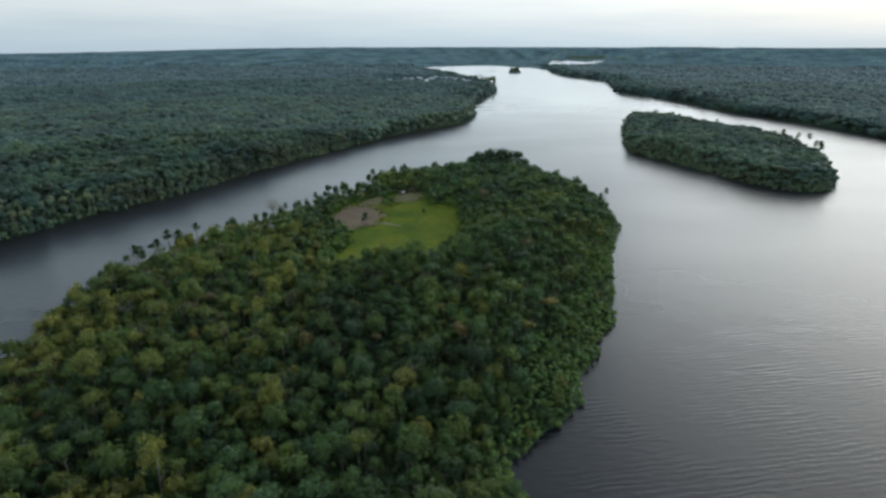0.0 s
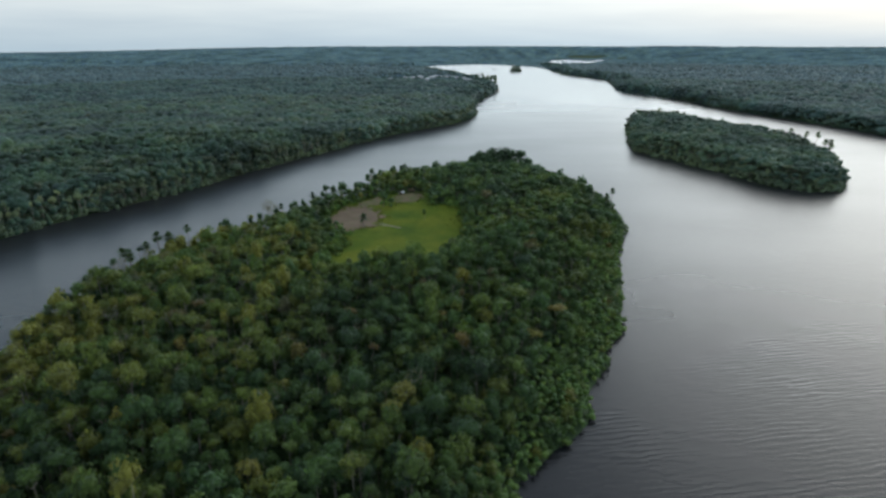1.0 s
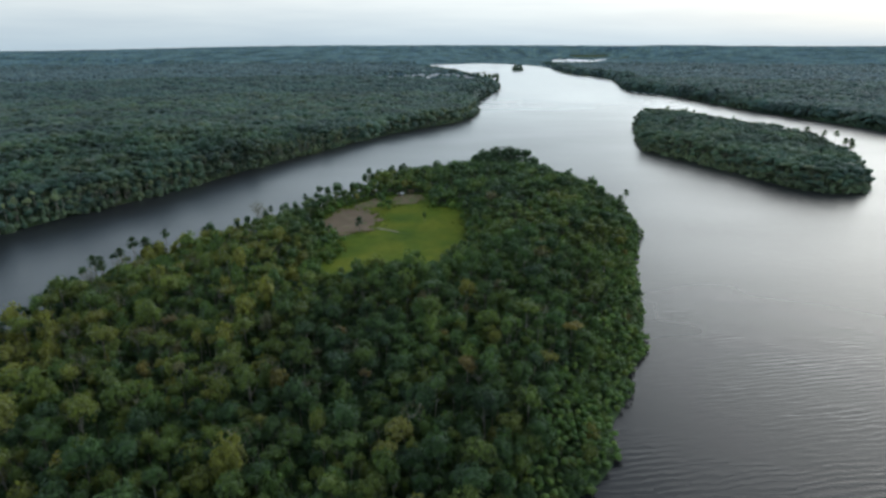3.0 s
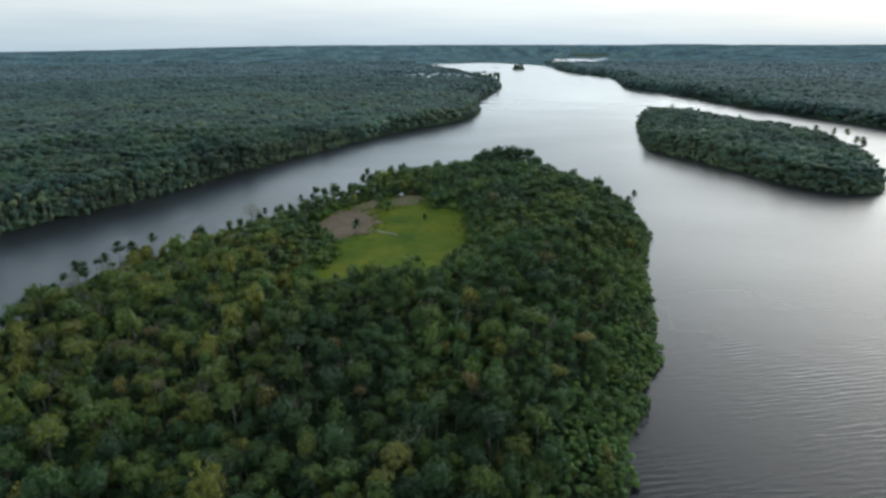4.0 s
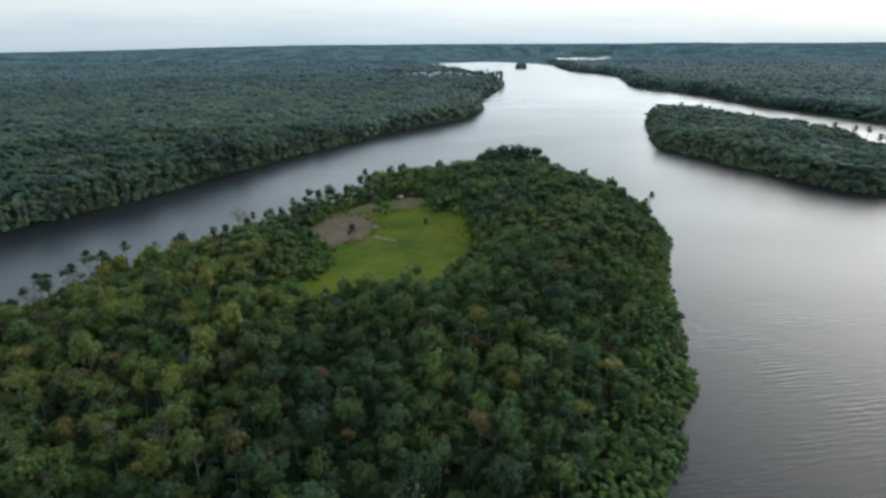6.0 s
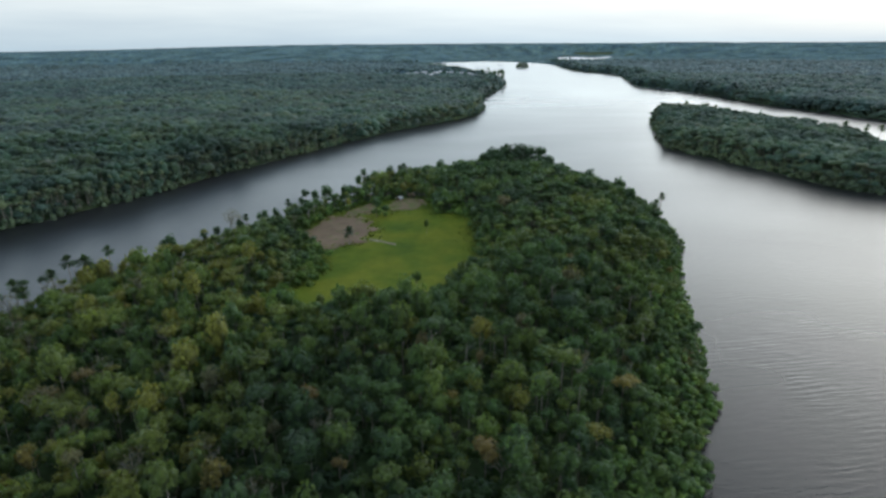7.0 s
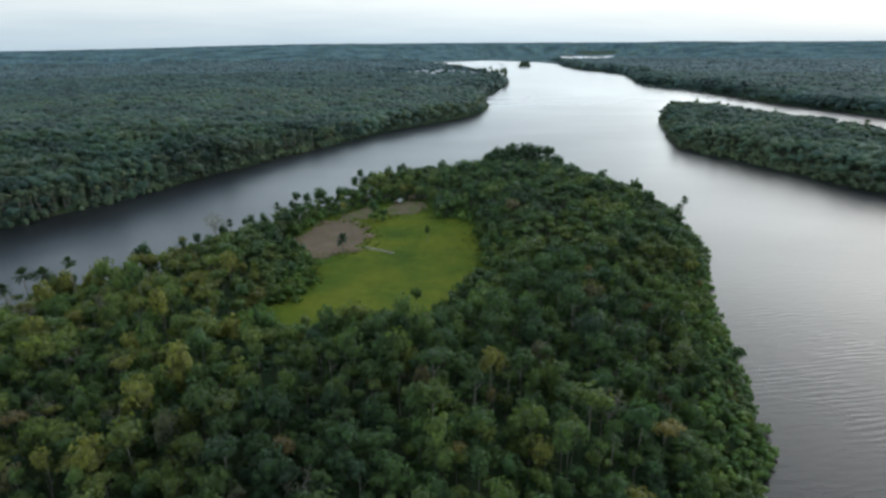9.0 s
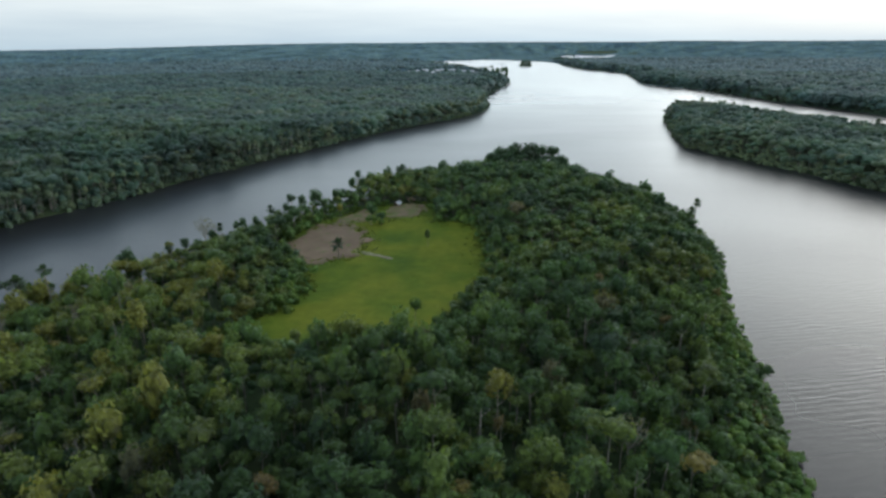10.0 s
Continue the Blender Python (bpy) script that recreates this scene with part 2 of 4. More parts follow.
rust_roof = plain("rust_roof", (0.28, 0.16, 0.11), 0.7, 0.3, 2.0)
dark_gap = plain("dark_gap", (0.03, 0.03, 0.035), 0.4)
plank = plain("plank", (0.17, 0.13, 0.095), 0.85, 0.3)
rock = plain("wet_rock", (0.07, 0.065, 0.06), 0.7, 0.4, 1.0)


# ---------------------------------------------------------------- plan of the river
def smooth_loop(points, steps=5):
    p = np.array(points, float)
    a, b, c, d = np.roll(p, 1, 0), p, np.roll(p, -1, 0), np.roll(p, -2, 0)
    out = []
    for i in range(steps):
        t = i / steps
        out.append(0.5 * (2 * b + (c - a) * t + (2 * a - 5 * b + 4 * c - d) * t * t + (3 * b - a - 3 * c + d) * t ** 3))
    return np.stack(out, 1).reshape(-1, 2)


WEST_BANK = [(-350, -300), (-325, 0), (-300, 180), (-266, 325), (-246, 375), (-224, 415), (-203, 455), (-180, 518), (-150, 580),
             (-115, 655), (-66, 750), (-15, 822), (28, 895), (44, 985), (48, 1110), (70, 1250), (108, 1430), (124, 1520), (122, 1620),
             (104, 1760), (60, 1950), (8, 2200), (-60, 2480), (-260, 2700), (-900, 2950), (-2000, 3100)]
WEST_EDGE = [(-5600, 3300), (-5600, -300), (-5600, -5600), (-500, -5600), (-420, -2000)]
EAST_BANK = [(-5600, 3380), (-2000, 3175), (-900, 3030), (-430, 2900), (-220, 3010), (-82, 3262), (60, 3400), (188, 3488), (330, 3290), (455, 2960),
             (440, 2573), (436, 2238), (494, 1943), (446, 1620), (415, 1450), (466, 1240), (480, 1030), (508, 890), (528, 780),
             (534, 640), (556, 400), (600, 0), (660, -400), (760, -2000), (900, -5600)]
EAST_EDGE = [(5600, -5600), (5600, 5600), (0, 5600), (-5600, 5600)]
ISLAND = [(111, 374), (106, 345), (94, 316), (84, 277), (77, 244), (69, 220), (62, 208), (56, 196), (49, 181), (40, 160), (33, 148),
          (24, 138), (18, 130), (21, 112), (20, 80), (8, 30), (-10, -30), (-50, -75), (-95, -60), (-130, 0), (-148, 80), (-156, 150),
          (-160, 205), (-159, 245), (-152, 288), (-134, 314), (-108, 350), (-84, 398), (-62, 442), (-44, 476), (-12, 498), (18, 520),
          (42, 532), (62, 526), (80, 488), (98, 448), (110, 410)]
EAST_ISLAND = [(232, 775), (214, 705), (199, 632), (209, 592), (224, 555), (241, 508), (253, 470), (268, 450), (292, 444), (318, 470),
               (345, 520), (362, 580), (368, 660), (350, 740), (330, 810), (300, 866), (268, 862), (245, 825)]
ISLET = [(262, 2560), (285, 2545), (306, 2560), (304, 2590), (284, 2602), (264, 2588)]
REEF = [(196, 2760), (214, 2755), (216, 2775), (200, 2780)]
LAKE = [(500, 3480), (600, 3440), (760, 3500), (860, 3640), (930, 3800), (1010, 4020), (1200, 4420), (1150, 4480), (1030, 4300),
        (950, 4180), (900, 4480), (740, 4420), (690, 4100), (600, 3800)]
CLEARING = [(-70, 262), (-40, 256), (-11, 263), (1, 290), (9, 320), (10, 350), (5, 388), (-9, 390), (-12, 404), (-17, 424),
            (-36, 428), (-54, 420), (-66, 406), (-76, 388), (-80, 356), (-66, 334), (-58, 308), (-64, 286)]
LOOPS = [smooth_loop(WEST_BANK + WEST_EDGE), smooth_loop(EAST_BANK + EAST_EDGE), smooth_loop(ISLAND), smooth_loop(EAST_ISLAND),
         smooth_loop(ISLET), smooth_loop(REEF)]
TOWN = [(-230, 1990), (-230, 1760), (-90, 1640), (40, 1600), (92, 1660), (90, 1740), (50, 1860), (0, 1990)]
LAKE_LOOP, CLEAR_LOOP, TOWN_LOOP = smooth_loop(LAKE), smooth_loop(CLEARING), smooth_loop(TOWN)


def depth_in(loop, xy):
    """Metres inside a closed loop, negative outside."""
    out = np.empty(len(xy))
    a, b = loop, np.roll(loop, -1, 0)
    d = b - a
    dd = (d * d).sum(1) + 1e-9
    for s in range(0, len(xy), 20000):
        p = xy[s:s + 20000]
        w = p[:, None] - a[None]
        t = np.clip((w * d[None]).sum(2) / dd, 0, 1)
        near = np.sqrt(((w - t[..., None] * d[None]) ** 2).sum(2).min(1))
        up = (a[None, :, 1] <= p[:, 1:2]) != (b[None, :, 1] <= p[:, 1:2])
        dy = np.where(np.abs(d[:, 1]) < 1e-9, 1e-9, d[:, 1])
        cross = a[None, :, 0] + (p[:, 1:2] - a[None, :, 1]) * (d[:, 0] / dy)[None]
        inside = (up & (p[:, 0:1] < cross)).sum(1) % 2 == 1
        out[s:s + 20000] = np.where(inside, near, -near)
    return out


def hash2(ix, iy, salt):
    h = (ix.astype(np.int64) * 374761393 + iy.astype(np.int64) * 668265263 + salt * 1274126177) & 0x7FFFFFFF
    h = ((h ^ (h >> 13)) * 1274126177) & 0x7FFFFFFF
    return ((h ^ (h >> 16)) & 0xFFFF) / 65535.0


def value_noise(x, y, salt=0):
    ix, iy = np.floor(x), np.floor(y)
    fx, fy = x - ix, y - iy
    fx, fy = fx * fx * (3 - 2 * fx), fy * fy * (3 - 2 * fy)
    a, b = hash2(ix, iy, salt), hash2(ix + 1, iy, salt)
    c, d = hash2(ix, iy + 1, salt), hash2(ix + 1, iy + 1, salt)
    return (a * (1 - fx) + b * fx) * (1 - fy) + (c * (1 - fx) + d * fx) * fy


def fractal(x, y, salt=0, octaves=4):
    return sum(value_noise(x * 2 ** i, y * 2 ** i, salt + i) * 0.5 ** i for i in range(octaves)) / sum(0.5 ** i for i in range(octaves))


def crowns(x, y, cell, salt=0):
    """Round tops, one in each cell: their height from 0 to 1 and a number for each."""
    best, who = np.full(x.shape, 9.0), np.zeros(x.shape)
    ix, iy = np.floor(x / cell), np.floor(y / cell)
    for dx in (-1, 0, 1):
        for dy in (-1, 0, 1):
            jx, jy = ix + dx, iy + dy
            px, py = (jx + 0.15 + 0.7 * hash2(jx, jy, salt)) * cell, (jy + 0.15 + 0.7 * hash2(jx, jy, salt + 1)) * cell
            size = 0.75 + 0.5 * hash2(jx, jy, salt + 2)
            r = ((x - px) ** 2 + (y - py) ** 2) / (cell * size) ** 2
            take = r < best
            best, who = np.where(take, r, best), np.where(take, hash2(jx, jy, salt + 3), who)
    return np.sqrt(np.clip(1 - best, 0, 1)), who


def step(a, b, v):
    t = np.clip((v - a) / (b - a), 0, 1)
    return t * t * (3 - 2 * t)


def shore_of(x, y):
    """Metres inland from the waterline, negative on the water."""
    xy = np.stack([x, y], 1)
    d = np.full(len(xy), -1e9)
    for i, loop in enumerate(LOOPS):
        e = depth_in(loop, xy)
        if i == 1:
            e = np.minimum(e, -depth_in(LAKE_LOOP, xy))
        d = np.maximum(d, e)
    return d + (fractal(x / 16, y / 16, 7, 3) - 0.5) * 7.0


def ground_of(x, y, shore):
    r, az = np.hypot(x, y - 60), np.arctan2(x, np.maximum(y - 60, 1))
    z = np.where(shore < 0, np.maximum(shore * 0.35, -4.0), 2.2 * step(-1, 9, shore) + 1.2 * step(8, 60, shore))
    mound = 7.0 * np.exp(-((x + 15) / 95) ** 2 - ((y - 235) / 62) ** 2) + 2.0 * np.exp(-((x - 20) / 60) ** 2 - ((y - 400) / 90) ** 2)
    z = z + mound * step(4, 45, shore) + 6.0 * np.exp(-((x + 40) / 140) ** 2 - ((y - 1860) / 120) ** 2) * step(4, 45, shore)
    roll_on = (fractal(x / 420, y / 420, 31, 3) - 0.45) * 16 * step(40, 500, shore) * step(700, 1500, r) * step(4400, 3000, r)
    # far land is lifted to meet the skyline in the camera's view
    start = 2700 + 1900 * np.exp(-((np.degrees(az) - 13.0) / 13.0) ** 2)
    horizon_rise = 84 - 12 * step(12, 34, np.degrees(az)) - 29 * step(-12, -38, np.degrees(az)) + 4 * (fractal(np.degrees(az) / 5, r * 0, 3, 3) - 0.5)
    return z + roll_on + horizon_rise * step(start, 4880, r) * step(5, 60, shore)


def link_mesh(name, verts, faces, mats, tint=None, which=None, smooth=False):
    """One mesh out of arrays of corners and triangles."""
    me = bpy.data.meshes.new(name)
    n, w = len(faces), faces.shape[1]
    me.vertices.add(len(verts))
    me.vertices.foreach_set("co", np.ascontiguousarray(verts, np.float32).ravel())
    me.loops.add(n * w)
    me.loops.foreach_set("vertex_index", np.ascontiguousarray(faces, np.int32).ravel())
    me.polygons.add(n)
    me.polygons.foreach_set("loop_start", np.arange(0, n * w, w, dtype=np.int32))
    for m in mats:
        me.materials.append(m)
    if which is not None:
        me.polygons.foreach_set("material_index", np.ascontiguousarray(which, np.int32))
    me.polygons.foreach_set("use_smooth", np.full(n, smooth, bool))
    if tint is not None:
        at = me.attributes.new("tint", "FLOAT", "POINT")
        at.data.foreach_set("value", np.ascontiguousarray(tint, np.float32))
    me.update(calc_edges=True)
    me.validate()
    return me


def sheet(rows, cols):
    i = np.arange((rows - 1) * (cols - 1))
    a = i // (cols - 1) * cols + i % (cols - 1)
    return np.stack([a, a + 1, a + cols + 1, a + cols], 1)


# ---------------------------------------------------------------- ground and water
def build_ground():
    front = np.radians(np.linspace(-52, 52, 200))
    rest = np.radians(np.linspace(52, 308, 90))[1:]
    az = np.concatenate([front, rest])
    r = np.concatenate([[1.0, 20, 45], np.geomspace(60, 1200, 100), np.geomspace(1225, 4940, 60)])
    R, A = np.meshgrid(r, az, indexing="ij")
    x, y = (R * np.sin(A)).ravel(), (R * np.cos(A)).ravel() + 60
    z = ground_of(x, y, shore_of(x, y))
    me = link_mesh("ground", np.stack([x, y, z], 1), sheet(len(r), len(az)), [forest_floor], smooth=True)
    tagged(new("ground", me), "leaf-strewn dark forest soil, raised far off to fit the camera's horizon", "ground", kind="structure")


def build_water():
    az = np.linspace(0, 2 * np.pi, 73)
    r = np.array([0.0, 150, 400, 900, 1800, 3200, 4930])
    R, A = np.meshgrid(r, az, indexing="ij")
    v = np.stack([(R * np.sin(A)).ravel(), (R * np.cos(A)).ravel() + 60, np.zeros(R.size)], 1)
    me = link_mesh("water", v, sheet(len(r), len(az)), [water_stuff], smooth=True)
    tagged(new("water", me), "dark broad river with fine wind ripples mirroring pale sky", "river", kind="structure")


def patch_mesh(name, loop, mat, lift, cell=2.5, ragged=2.5):
    """A piece of ground cover that follows the ground, cut along a ragged loop."""
    lo, hi = loop.min(0) - 4, loop.max(0) + 4
    gx, gy = np.arange(lo[0], hi[0], cell), np.arange(lo[1], hi[1], cell)
    Y, X = np.meshgrid(gy, gx, indexing="ij")
    x, y = X.ravel(), Y.ravel()
    inside = depth_in(loop, np.stack([x, y], 1)) + (fractal(x / 7, y / 7, 17, 4) - 0.5) * 2 * ragged
    z = ground_of(x, y, shore_of(x, y)) + lift * step(-2.0, 1.0, inside) + 0.35 * (fractal(x / 5, y / 5, 23, 2) - 0.5) * (lift > 0.5)
    f = sheet(len(gy), len(gx))
    keep = (inside[f] > -2.0).all(1)
    f = f[keep]
    used, back = np.unique(f.ravel(), return_inverse=True)
    return link_mesh(name, np.stack([x, y, z], 1)[used], back.reshape(-1, 4), [mat], smooth=True)


build_ground()
build_water()
tagged(new("grass_field", patch_mesh("grass_field", CLEAR_LOOP, grass, 0.6, 2.0, 6.0)), "bright yellow-green grass field in a forest clearing", "grass", kind="stuff")
SOIL_LOOP = smooth_loop([(-75, 358), (-74, 382), (-66, 391), (-55, 389), (-46, 378), (-41, 356), (-46, 343), (-54, 338), (-65, 339)])
YARD_LOOP = smooth_loop([(-64, 397), (-59, 410), (-51, 418), (-46, 412), (-46, 399), (-55, 395)])
HUT_YARD_LOOP = smooth_loop([(-38, 399), (-38, 418), (-30, 427), (-21, 422), (-19, 402), (-28, 395)])
SAND_LOOP = smooth_loop([(-55, 354), (-46, 351.4), (-38, 346.6), (-29, 340.4), (-29, 338.9), (-38, 344.6), (-46, 349.6)])
tagged(new("soil_patch", patch_mesh("soil_patch", SOIL_LOOP, soil, 0.85, 1.3, 8.0)), "patch of bare reddish-brown soil in the clearing", "bare soil", kind="stuff")
tagged(new("yard", patch_mesh("yard", YARD_LOOP, grassy_soil, 0.85, 1.3, 7.0)), "trodden bare soil behind the clearing's trees", "bare soil", kind="stuff")
tagged(new("hut_yard", patch_mesh("hut_yard", HUT_YARD_LOOP, grassy_soil, 0.85, 1.3, 7.0)), "trodden bare soil round the small hut", "bare soil", kind="stuff")
tagged(new("sand_path", patch_mesh("sand_path", SAND_LOOP, sand, 1.1, 0.6, 1.2)), "short pale sandy path beside the bare soil", "path", kind="structure")


# ---------------------------------------------------------------- trees
def ico(level):
    bm = bmesh.new()
    bmesh.ops.create_icosphere(bm, subdivisions=level, radius=1.0)
    v = np.array([q.co[:] for q in bm.verts])
    f = np.array([[q.index for q in p.verts] for p in bm.faces])
    bm.free()
    return v, f


ICO1, ICO2 = ico(1), ico(2)


def unit(v):
    return v / (np.linalg.norm(v, axis=-1, keepdims=True) + 1e-9)


def sprays(rng, centre, radius, count, size):
    """Small folded sprays of leaves over the upper part of a clump."""
    n = unit(rng.normal(size=(count, 3)) + (0, 0, 0.35))
    at = centre + n * radius * rng.uniform(0.78, 1.22, (count, 1))
    n = unit(n + rng.normal(size=(count, 3)) * 0.45)
    u = unit(np.cross(n, rng.normal(size=(count, 3))))
    w = np.cross(n, u)
    s = size * rng.uniform(0.65, 1.35, (count, 1))
    fold = n * s * rng.uniform(-0.35, -0.1, (count, 1))
    v = np.stack([at + u * s, at + w * s * 0.7 + fold, at - u * s, at - w * s * 0.7 + fold], 1).reshape(-1, 3)
    i = np.arange(count)[:, None] * 4
    return v, np.concatenate([i + (0, 1, 2), i + (0, 2, 3)], 0)


def join(pieces):
    vs, fs, n = [], [], 0
    for v, f in pieces:
        vs.append(v)
        fs.append(f + n)
        n += len(v)
    return np.concatenate(vs), np.concatenate(fs)


def crown_shape(seed, clumps, leaf, size, flat=0.75, core=0, full=0.77, rough=0.2):
    """A crown one metre in radius whose middle lies at the origin: lobes of foliage that run into one another."""
    rng = np.random.default_rng(seed)
    shape = (ICO1, ICO2)[core]
    mid, rad = [np.array([0, 0, 0.12 * flat])], [rng.uniform(0.55, 0.68)]
    for i in range(clumps - 1):
        a, d = rng.uniform(0, 2 * np.pi), rng.uniform(0.3, 0.62)
        mid.append(np.array([d * math.cos(a), d * math.sin(a), rng.uniform(-0.35, 0.35) * flat]))
        rad.append(rng.uniform(0.26, 0.5))
    pieces = []
    for i, (c, r) in enumerate(zip(mid, rad)):
        v = shape[0] * r * full * rng.uniform(0.96 - 1.55 * rough, 0.96 + 1.2 * rough, (len(shape[0]), 1)) * (1, 1, flat) + c
        pieces.append((v, shape[1]))
        v, f = sprays(rng, np.zeros(3), r, max(2, int(leaf * r / 0.4)), size)
        v = v * (1, 1, flat) + c
        at = v.reshape(-1, 4, 3).mean(1)
        free = np.ones(len(at), bool)
        for j, (e, q) in enumerate(zip(mid, rad)):
            if j != i:
                free &= (((at - e) / (1, 1, flat)) ** 2).sum(1) > (0.9 * q) ** 2
        n = np.where(free)[0]
        if len(n):
            i4 = np.arange(len(n))[:, None] * 4
            pieces.append((v.reshape(-1, 4, 3)[n].reshape(-1, 3), np.concatenate([i4 + (0, 1, 2), i4 + (0, 2, 3)], 0)))
    return join(pieces)


def dome(seed):
    """The upper half of a far crown: a rough cap of leaves."""
    rng = np.random.default_rng(seed)
    v = ICO1[0] * rng.uniform(0.72, 1.2, (len(ICO1[0]), 1)) * (1, 1, rng.uniform(0.45, 0.8))
    return v, ICO1[1][ICO1[0][ICO1[1]][:, :, 2].mean(1) > -0.45]


def tube(path, radii, sides=5):
    path, pieces = np.array(path, float), []
    ring = np.linspace(0, 2 * np.pi, sides, endpoint=False)
    vs = []
    for i, p in enumerate(path):
        d = unit(path[min(i + 1, len(path) - 1)] - path[max(i - 1, 0)])
        u = unit(np.cross(d, (0.31, 0.95, 0.05)))
        w = np.cross(d, u)
        vs.append(p + radii[i] * (np.cos(ring)[:, None] * u + np.sin(ring)[:, None] * w))
    f = []
    for i in range(len(path) - 1):
        for j in range(sides):
            a, b = i * sides + j, i * sides + (j + 1) % sides
            f += [(a, b, b + sides), (a, b + sides, a + sides)]
    return np.concatenate(vs), np.array(f)


def trunk_shape(seed, top=1.0, limbs=4, spread=0.16, thick=0.0125, sides=5):
    """A tapered trunk with limbs, one metre high."""
    rng = np.random.default_rng(seed)
    lean = rng.normal(size=2) * 0.03
    axis = [np.array([lean[0] * t + 0.01 * math.sin(5 * t + seed), lean[1] * t, t * top]) for t in (0, 0.25, 0.5, 0.75, 1.0)]
    pieces = [tube(axis, [thick * q for q in (1.5, 1.0, 0.85, 0.65, 0.35)], sides)]
    for i in range(limbs):
        t = rng.uniform(0.5, 0.8)
        a = 2.4 * i + rng.uniform(-0.4, 0.4)
        base = np.array([lean[0] * t, lean[1] * t, t * top])
        out = np.array([math.cos(a), math.sin(a), 0]) * spread * rng.uniform(0.7, 1.1)
        pieces.append(tube([base, base + out * 0.5 + (0, 0, 0.09), base + out + (0, 0, rng.uniform(0.14, 0.26))], [thick * 0.5, thick * 0.35, thick * 0.12], 4))
    return join(pieces)


def scatter(lo, hi, gap, salt, jitter=0.42):
    """Loose rows of places, no two closer than a part of the gap."""
    gx, gy = np.arange(lo[0], hi[0], gap), np.arange(lo[1], hi[1], gap * 0.87)
    X, Y = np.meshgrid(gx, gy)
    X = X + (np.arange(len(gy)) % 2)[:, None] * gap * 0.5
    x, y = X.ravel(), Y.ravel()
    k = np.round(x * 8), np.round(y * 8)
    return x + (hash2(*k, salt) - 0.5) * 2 * jitter * gap, y + (hash2(*k, salt + 1) - 0.5) * 2 * jitter * gap


def in_view(x, y, margin=4.0):
    """The part of the plan that lies ahead, wide enough for the whole flight."""
    return np.abs(np.degrees(np.arctan2(x, np.maximum(y + 12, 1)))) < 39 + margin


def forest_mesh(name, shapes, trunks, x, y, base, top, radius, tint, mat, depth=0.62, seed=5, trunk_every=1):
    """Many trees in one mesh: crowns, and trunks under them."""
    rng = np.random.default_rng(seed)
    pick, turn = rng.integers(0, len(shapes), len(x)), rng.uniform(0, 2 * np.pi, len(x))
    squash = rng.uniform(0.8, 1.25, len(x))
    vs, fs, ts, ws, n = [], [], [], [], 0
    for s, (v, f) in enumerate(shapes):
        who = np.where(pick == s)[0]
        if not len(who):
            continue
        c, q = np.cos(turn[who])[:, None], np.sin(turn[who])[:, None]
        r = radius[who][:, None]
        high = r * squash[who][:, None]
        X = (v[:, 0] * c - v[:, 1] * q) * r + x[who][:, None]
        Y = (v[:, 0] * q + v[:, 1] * c) * r + y[who][:, None]
        Z = v[:, 2] * high + (top[who][:, None] - high * depth)
        vs.append(np.stack([X, Y, Z], 2).reshape(-1, 3))
        fs.append((f[None] + (np.arange(len(who)) * len(v))[:, None, None] + n).reshape(-1, 3))
        ts.append(np.repeat(tint[who], len(v)))
        ws.append(np.zeros(len(who) * len(f)))
        n += len(who) * len(v)
    for s, (v, f) in enumerate(trunks):
        who = np.where((pick % len(trunks) == s) & (np.arange(len(x)) % trunk_every == 0))[0]
        if not len(who):
            continue
        h = (top[who] - base[who])[:, None] * 0.93
        X, Y = v[:, 0] * h + x[who][:, None], v[:, 1] * h + y[who][:, None]
        Z = v[:, 2] * h + base[who][:, None] - 0.3
        vs.append(np.stack([X, Y, Z], 2).reshape(-1, 3))
        fs.append((f[None] + (np.arange(len(who)) * len(v))[:, None, None] + n).reshape(-1, 3))
        ts.append(np.repeat(tint[who], len(v)))
        ws.append(np.ones(len(who) * len(f)))
        n += len(who) * len(v)
    return link_mesh(name, np.concatenate(vs), np.concatenate(fs), [mat, bark], np.concatenate(ts), np.concatenate(ws), smooth=True)


FORMS = (0.8, 1.0, 1.3, 0.6, 1.5, 0.95)
NEAR_CROWNS = [crown_shape(100 + i, 6 + i % 5, 64, 0.105, FORMS[i % 6], 0) for i in range(14)]
MID_CROWNS = [crown_shape(200 + i, 5 + i % 4, 36, 0.124, FORMS[i % 6], 0) for i in range(18)]
BACK_CROWNS = [crown_shape(250 + i, 4 + i % 3, 18, 0.155, (0.6, 0.75, 0.95)[i % 3], 0) for i in range(14)]
FAR_CROWNS = [crown_shape(300 + i, 3 + i % 3, 15, 0.15, FORMS[i % 6], 0, 0.92, 0.24) for i in range(16)]
TINY_CROWNS = [crown_shape(400 + i, 2, 11, 0.19, FORMS[i % 6], 0, 0.92, 0.27) for i in range(14)]
MICRO_CROWNS = [crown_shape(450 + i, 1, 5, 0.26, (0.55, 0.7, 0.95)[i % 3], 0, 1.05, 0.24) for i in range(12)]
FLAT_CROWNS = [crown_shape(330 + i, 2 + i % 2, 9, 0.17, (0.5, 0.65, 0.8)[i % 3], 0, 1.0, 0.22) for i in range(12)]
DOT_CROWNS = [dome(470 + i) for i in range(10)]
NEAR_TRUNKS = [trunk_shape(10 + i) for i in range(6)]
MID_TRUNKS = [trunk_shape(30 + i, limbs=1, sides=4) for i in range(4)]
THIN_TRUNKS = [tube([(0, 0, 0), (0.02, 0.01, 0.5), (0.0, 0.03, 0.95)], [0.014, 0.010, 0.006], 4)]


